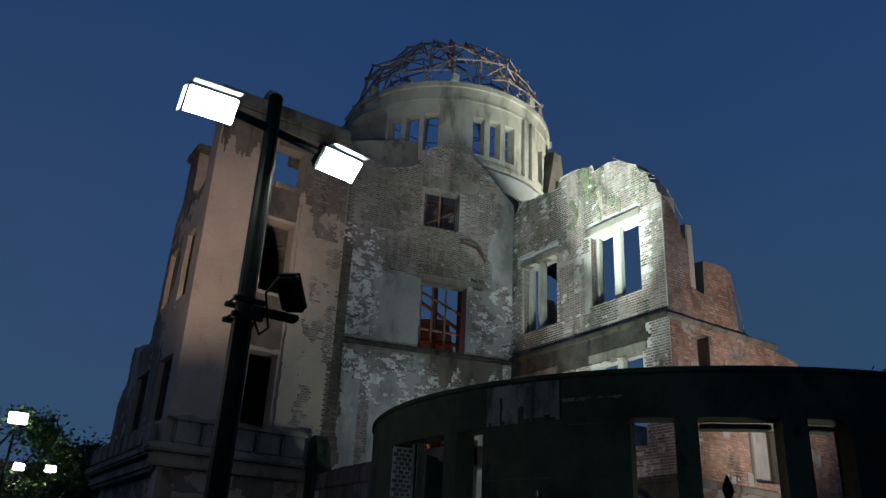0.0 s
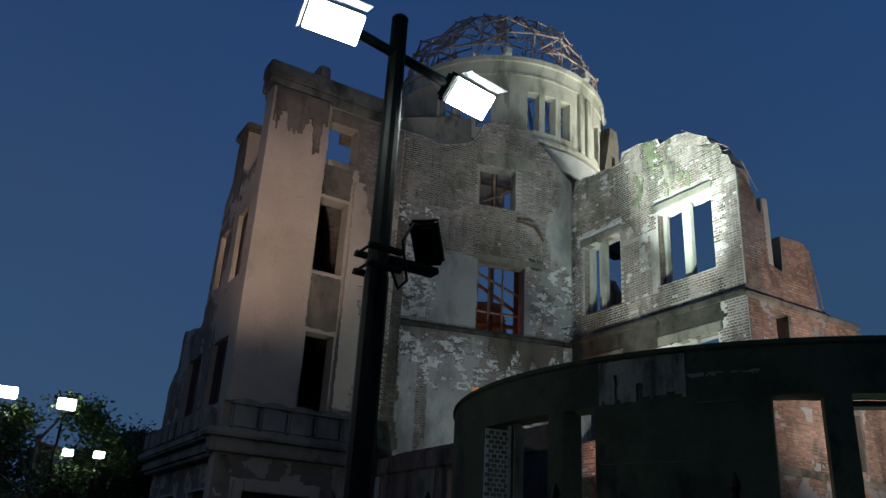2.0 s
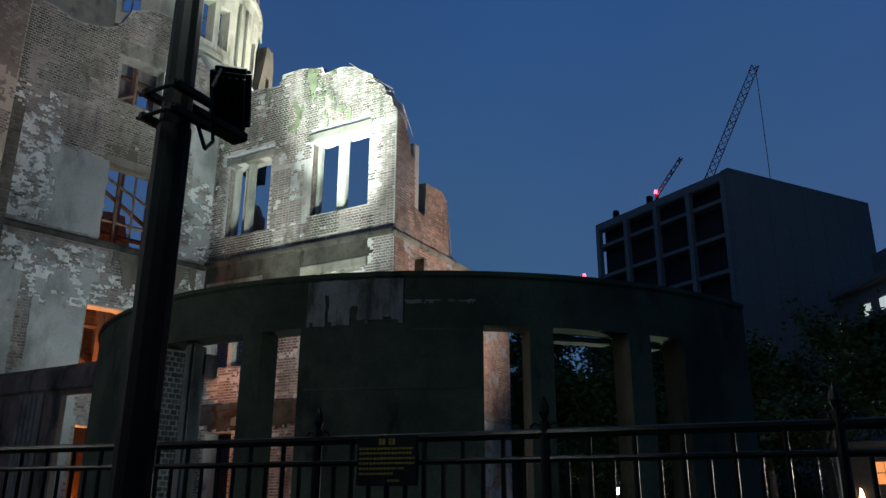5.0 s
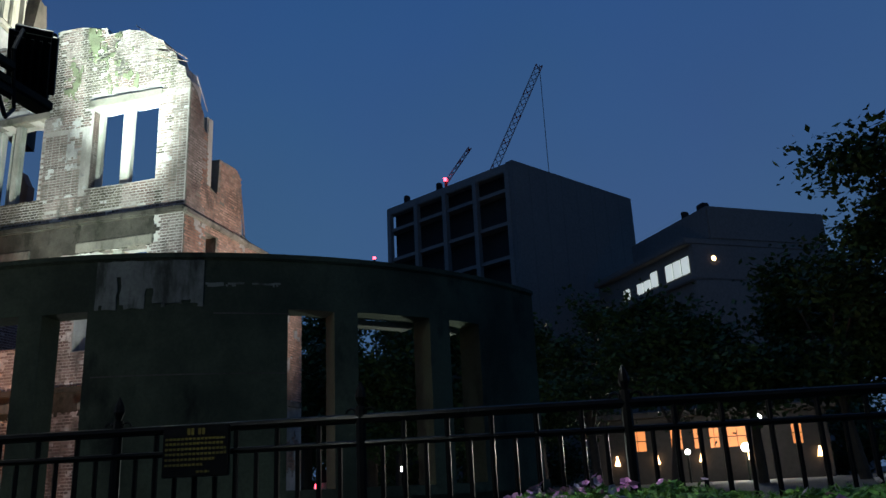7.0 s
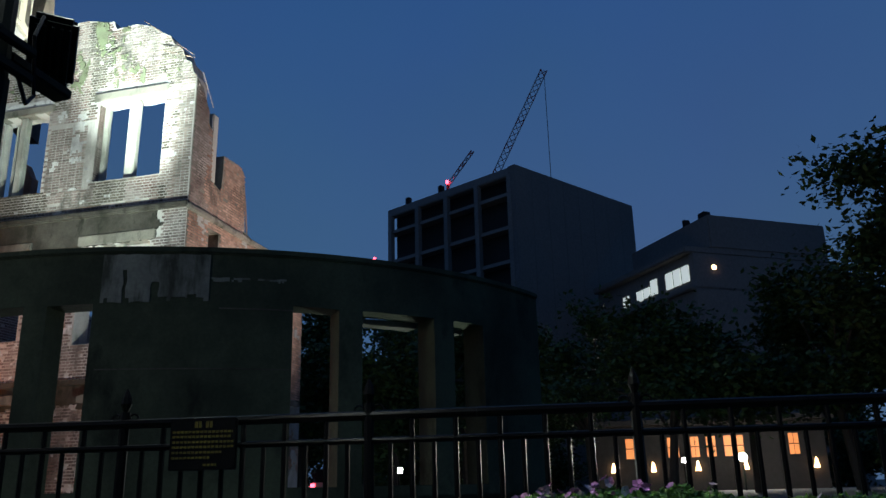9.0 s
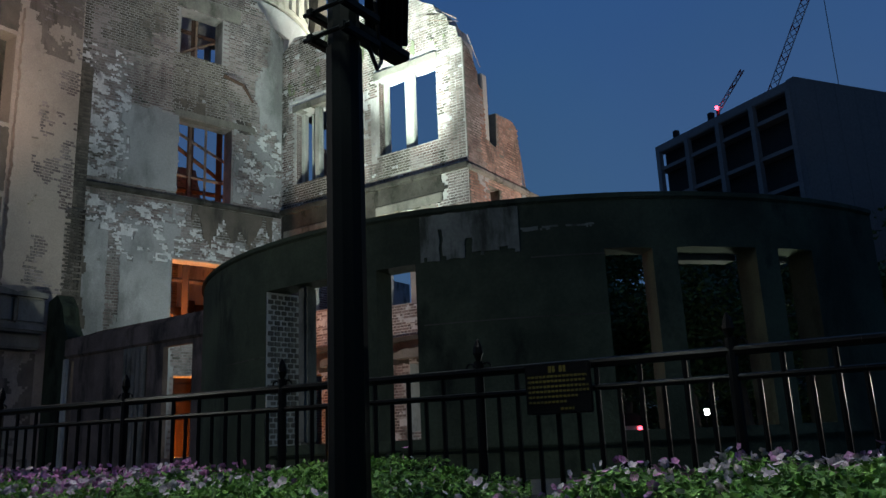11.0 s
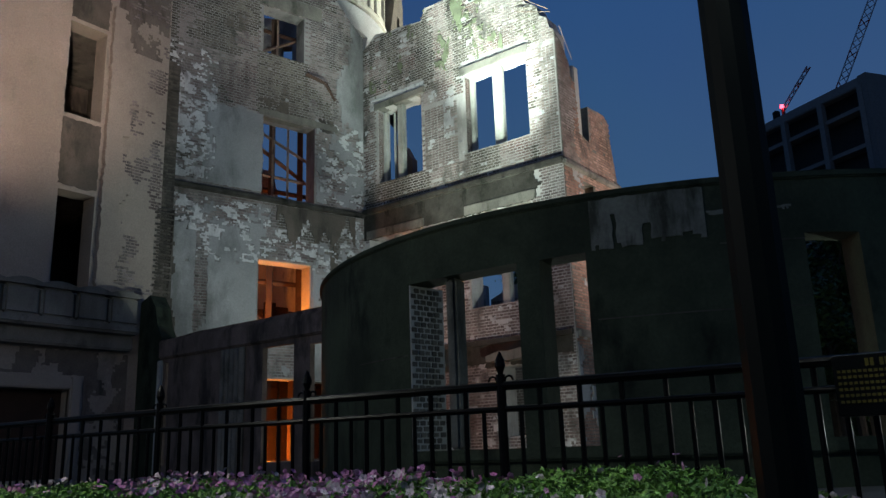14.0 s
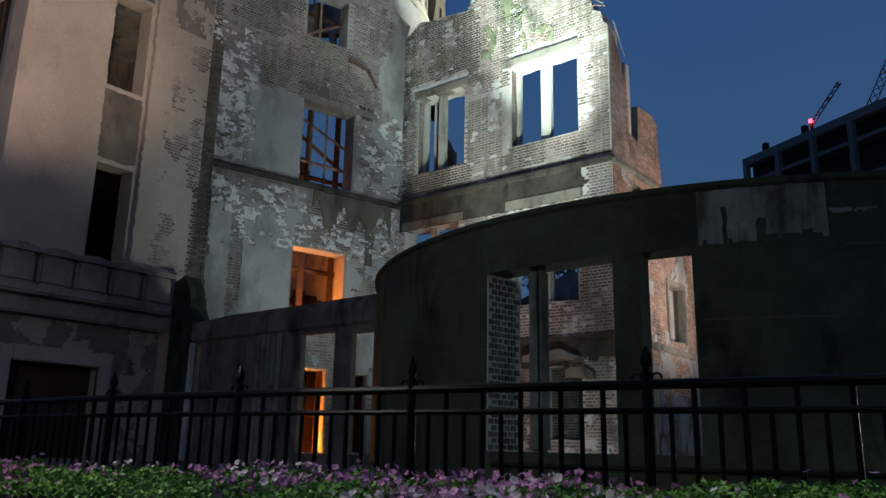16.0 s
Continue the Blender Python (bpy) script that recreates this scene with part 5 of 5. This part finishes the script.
for i in range(9):
    bm = bmesh.new()
    bar(bm, CF, 0.0, CL, 0.3, 1.7, 1.7 + 3.75 * i, 2.1 + 3.75 * i)
    part("floor_beam", bm, FAR_CONC, site)
SFAR = flat(p1[0], p1[1], p2[0] - p1[0], p2[1] - p1[1])
SL = math.hypot(p2[0] - p1[0], p2[1] - p1[1])
for i in range(8):
    bm = bmesh.new()
    bar(bm, SFAR, SL * i / 8, SL * (i + 1) / 8 - 0.03, 0.0, 1.0, 0.5, 34.9)
    part("screen", bm, FAR_NET, site)
bm = bmesh.new()
bar(bm, CF, 0, CL, 0.2, 1.2, 33.9, 34.9, 0.1)
part("parapet", bm, FAR_CONC, site)
for u, z in ((3.0, 34.9), (8.5, 34.9)):
    bm = bmesh.new()
    bar(bm, CF, u, u + 0.6, 0.3, 1.0, z, z + 0.9, 0.1)
    part("roof_winch", bm, FAR_DARK, site)

crane = thing("tower_crane", "red and white lattice crane above the building", "crane")


def lattice(a, b, w, n, parent):
    a, b = Vector(a), Vector(b)
    side = (b - a).cross(Vector((1, 0, 0))).normalized() * w
    for i in range(n):
        bm = bmesh.new()
        p, q = a.lerp(b, i / n), a.lerp(b, (i + 1) / n)
        tube(bm, p + side, q + side, 0.07, 0.07, 4)
        tube(bm, p - side, q - side, 0.07, 0.07, 4)
        tube(bm, p + side, q - side, 0.04, 0.07, 4)
        tube(bm, p - side, q + side, 0.04, 0.07, 4)
        part("lattice_bay", bm, CRANE_RED if i % 4 == 3 or i == n - 1 else CRANE_WHITE, parent)


cx, cy = at(79.2, 92)
tx, ty = at(84.2, 92)
lattice((cx, cy, 36.0), (tx, ty, 52.6), 0.42, 20, crane)
bm = bmesh.new()
tube(bm, (tx, ty, 52.6), (tx, ty, 30), 0.04, 0.04, 4)
part("hoist_rope", bm, FAR_DARK, crane)
mx, my = at(76.3, 92)
bm = bmesh.new()
tube(bm, (mx, my, 33), (mx, my, 37.6), 0.3, 0.2, 6)
part("mast", bm, CRANE_RED, crane)
qx, qy = at(78.3, 92)
lattice((mx, my, 37.5), (qx, qy, 42.0), 0.2, 6, crane)
bm = bmesh.new()
tube(bm, (mx - 0.4, my, 37.6), (mx - 0.4, my, 37.95), 0.2, 0.2, 8)
part("warning_lamp", bm, RED_LAMP, crane, "small red warning lamp")
rx, ry = at(70.7, 120)
mast = thing("warning_mast", "thin far mast with a red lamp", "mast")
bm = bmesh.new()
tube(bm, (rx, ry, 0.5), (rx, ry, 36), 0.15, 0.15, 6)
part("pole", bm, FAR_DARK, mast)
bm = bmesh.new()
tube(bm, (rx, ry, 36), (rx, ry, 36.4), 0.24, 0.24, 8)
part("warning_lamp", bm, RED_LAMP, mast)

# office block with lit upper windows
off = thing("office_block", "dark office block with a row of lit windows", "building")
q0, q1, q2 = at(87.0, 84), at(93.8, 70), at(100.5, 84)
OF = flat(q0[0], q0[1], q1[0] - q0[0], q1[1] - q0[1])
OL = math.hypot(q1[0] - q0[0], q1[1] - q0[1])
bm = bmesh.new()
bar(bm, OF, 0, OL, 0.0, 16, 0.5, 20.8)
part("body", bm, FAR_NET, off)
for z0, z1, y in ((20.8, 21.4, -0.8), (17.5, 17.9, -0.5), (22.0, 24.5, 2.0)):
    bm = bmesh.new()
    bar(bm, OF, 0.4 if y < 1 else 4, OL, y, 15, z0 - (0.6 if y > 1 else 0), z1, 0.1)
    part("roof_edge", bm, FAR_NET, off)
rnd = random.Random(2)
for i in range(9):
    u = 5.0 + i * (OL - 5.5) / 9
    if i in (1, 5):
        continue
    bm = bmesh.new()
    bar(bm, OF, u, u + (OL - 5.5) / 9 - 0.25, -0.12, 0.1, 18.5 - rnd.uniform(0, 0.1), 19.9 - (0.5 if i < 4 else 0))
    part("window", bm, WINDOW_COOL, off, "lit window")
for u0, u1, z1 in ((OL - 2.2, OL - 1.2, 25.3), (OL - 4.6, OL - 4.3, 25.5)):
    bm = bmesh.new()
    bar(bm, OF, u0, u1, 2.6, 3.4, 24.5, z1, 0.1)
    part("roof_stack", bm, FAR_DARK, off)
OG = flat(q1[0], q1[1], q2[0] - q1[0], q2[1] - q1[1])
bm = bmesh.new()
bar(bm, OG, 0, 18, 0.02, 0.4, 0.5, 20.7)
part("body", bm, FAR_NET, off)
for u, z in ((0.6, 18.3), (4.6, 17.1)):
    bm = bmesh.new()
    bar(bm, OG, u, u + 0.9, -0.1, 0.1, z, z + 1.3)
    part("window", bm, WINDOW_WARM, off)
for u, z in ((2.0, 19.6), (3.8, 19.2), (2.6, 16.9)):
    bm = bmesh.new()
    bmesh.ops.create_uvsphere(bm, u_segments=10, v_segments=6, radius=0.26, matrix=Matrix.Translation(OG(u, -0.5, z)))
    part("wall_lamp", bm, LAMP_WARM, off, "warm wall lamp")

# low lit restaurant behind the trees
cafe = thing("lit_pavilion", "low dark building with warm lit windows", "building")
c0, c1 = at(85.5, 46), at(97.6, 46)
KF = flat(c0[0], c0[1], c1[0] - c0[0], c1[1] - c0[1])
bm = bmesh.new()
bar(bm, KF, 0, 12, 0.0, 6, 0.6, 4.6, 0.05)
part("body", bm, FAR_DARK, cafe)
bm = bmesh.new()
bar(bm, KF, -0.5, 12.5, -0.8, 6.5, 4.6, 4.9, 0.05)
part("roof", bm, FAR_DARK, cafe)
for u, w in ((1.9, 0.9), (4.1, 0.6), (5.3, 0.45), (6.1, 0.5), (7.0, 1.0), (10.2, 0.5)):
    for k in range(2):
        for j in range(2):
            bm = bmesh.new()
            bar(bm, KF, u + k * w / 2 + 0.03, u + (k + 1) * w / 2, -0.03, 0.05, 2.9 + j * 0.55, 3.4 + j * 0.55)
            part("window_pane", bm, WINDOW_WARM, cafe)
for u in (1.2, 3.3, 5.6, 8.0, 11.4):
    bm = bmesh.new()
    tube(bm, KF(u, -0.15, 2.2), KF(u, -0.15, 2.7), 0.14, 0.03, 8)
    part("wall_lamp", bm, LAMP_WARM, cafe)


def street_lamp(x, y, z, glass, size, label):
    t = thing("street_lamp", label, "street lamp", group="park lamps")
    bm = bmesh.new()
    tube(bm, (x, y, 0.3), (x, y, z), 0.06, 0.045, 8)
    part("pole", bm, POLE, t)
    bm = bmesh.new()
    bmesh.ops.create_uvsphere(bm, u_segments=14, v_segments=8, radius=size, matrix=Matrix.Translation((x, y, z + size * 0.8)))
    part("globe", bm, glass, t)


for az, dist, z, s in ((95.3, 40, 2.5, 0.2), (96.3, 40, 3.8, 0.17), (91.6, 40, 2.5, 0.12)):
    x, y = at(az, dist)
    street_lamp(x, y, z, FAR_LAMP, s, "white globe lamp behind the trees")
for az, el, dist, s in ((5.5, 8.45, 45, 0.42), (2.1, 8.7, 45, 0.42), (6.2, 5.6, 45, 0.24), (8.0, 5.65, 45, 0.24)):
    t = thing("street_lamp", "far white floodlight on a tall pole", "street lamp", group="far floodlights")
    x, y, z = dist * math.sin(radians(az)), dist * math.cos(radians(az)), 1.5 + dist * math.tan(radians(el))
    bm = bmesh.new()
    tube(bm, (x, y + 0.3, 0), (x, y + 0.3, z + 0.2), 0.08, 0.06, 8)
    part("pole", bm, POLE, t)
    for dz in (-0.28, 0.05):
        bm = bmesh.new()
        bar(bm, WORLD, x - s, x + s, y - 0.1, y + 0.1, z + dz * s * 2, z + (dz + 0.3) * s * 2, 0.03)
        part("flood_glass", bm, FAR_LAMP, t)

# small ground floodlights seen through the openings
for x, y, z in ((15.2, 17.7, 2.02), (24.0, 10.7, 2.15)):
    t = thing("ground_floodlight", "small lit floodlight on a short black stand", "floodlight", group="ground floodlights")
    bm = bmesh.new()
    tube(bm, (x + 0.06, y + 0.06, 0.9), (x + 0.06, y + 0.06, z), 0.03, 0.025, 8)
    part("stand", bm, IRON, t)
    m = look((x, y, z), (-0.6, 4.0, 2.4))
    bm = bmesh.new()
    bar(bm, lambda u, d, h: tuple(m @ Vector((u, h, d))), -0.1, 0.1, 0.0, 0.1, -0.1, 0.1, 0.02)
    part("housing", bm, IRON, t)
    bm = bmesh.new()
    bar(bm, lambda u, d, h: tuple(m @ Vector((u, h, d))), -0.07, 0.07, -0.012, 0.004, -0.085, 0.085, 0.004)
    part("glass", bm, FAR_LAMP, t, "glaring white glass")

# parked car beyond the site
car = thing("parked_car", "silver car beyond the fence with red tail light", "car")
kx, ky = at(66.0, 40)
K = flat(kx, ky, 0.3, -1)
bm = bmesh.new()
bar(bm, K, 0, 1.7, 0, 4.0, 1.2, 2.0, 0.15)
part("body", bm, CAR_PAINT, car)
bm = bmesh.new()
bar(bm, K, 0.12, 1.58, 0.3, 3.0, 2.0, 2.6, 0.15)
part("cabin", bm, CAR_GLASS, car)
for u in (0.1, 1.4):
    bm = bmesh.new()
    bar(bm, K, u, u + 0.2, -0.03, 0.05, 1.75, 1.95)
    part("tail_light", bm, RED_LAMP, car)
    bm = bmesh.new()
    bar(bm, K, u + 0.05, u + 0.3, -0.03, 0.05, 1.45, 1.58)
    part("reversing_light", bm, FAR_LAMP, car)
    for y in (0.7, 3.2):
        bm = bmesh.new()
        tube(bm, K(u, y, 1.45), K(u + 0.2, y, 1.45), 0.3, 0.3, 14)
        part("wheel", bm, IRON, car)

# ---- single bricks of the wing wall ----
def brick_mesh(width):
    bm = bmesh.new()
    bar(bm, WF, 0.0, width, -0.009, 0.004, 0.0, 0.056, 0.004)
    for v in bm.verts:
        v.co -= Vector((16.2, 20.6, 0))
    me = bpy.data.meshes.new("brick")
    bm.to_mesh(me)
    bm.free()
    me.materials.append(BRICK_PIECE)
    return me


whole, half = brick_mesh(0.218), brick_mesh(0.1)
rnd = random.Random(31)
for u0, u1, z0, z1 in W_PIECES:
    n = int((u1 - u0) / 0.236)
    for k in range(int((z1 - z0) / 0.077)):
        row = [(half, i * 0.118) for i in range(2 * n)] if k % 2 else [(whole, i * 0.236) for i in range(n)]
        for me, u in row:
            if rnd.random() < 0.03:
                continue
            ob = part_of("brick", me, None, wing)
            ob.location = (16.2 - rnd.uniform(-0.003, 0.004), 20.6 - (u0 + u), z0 + k * 0.077)
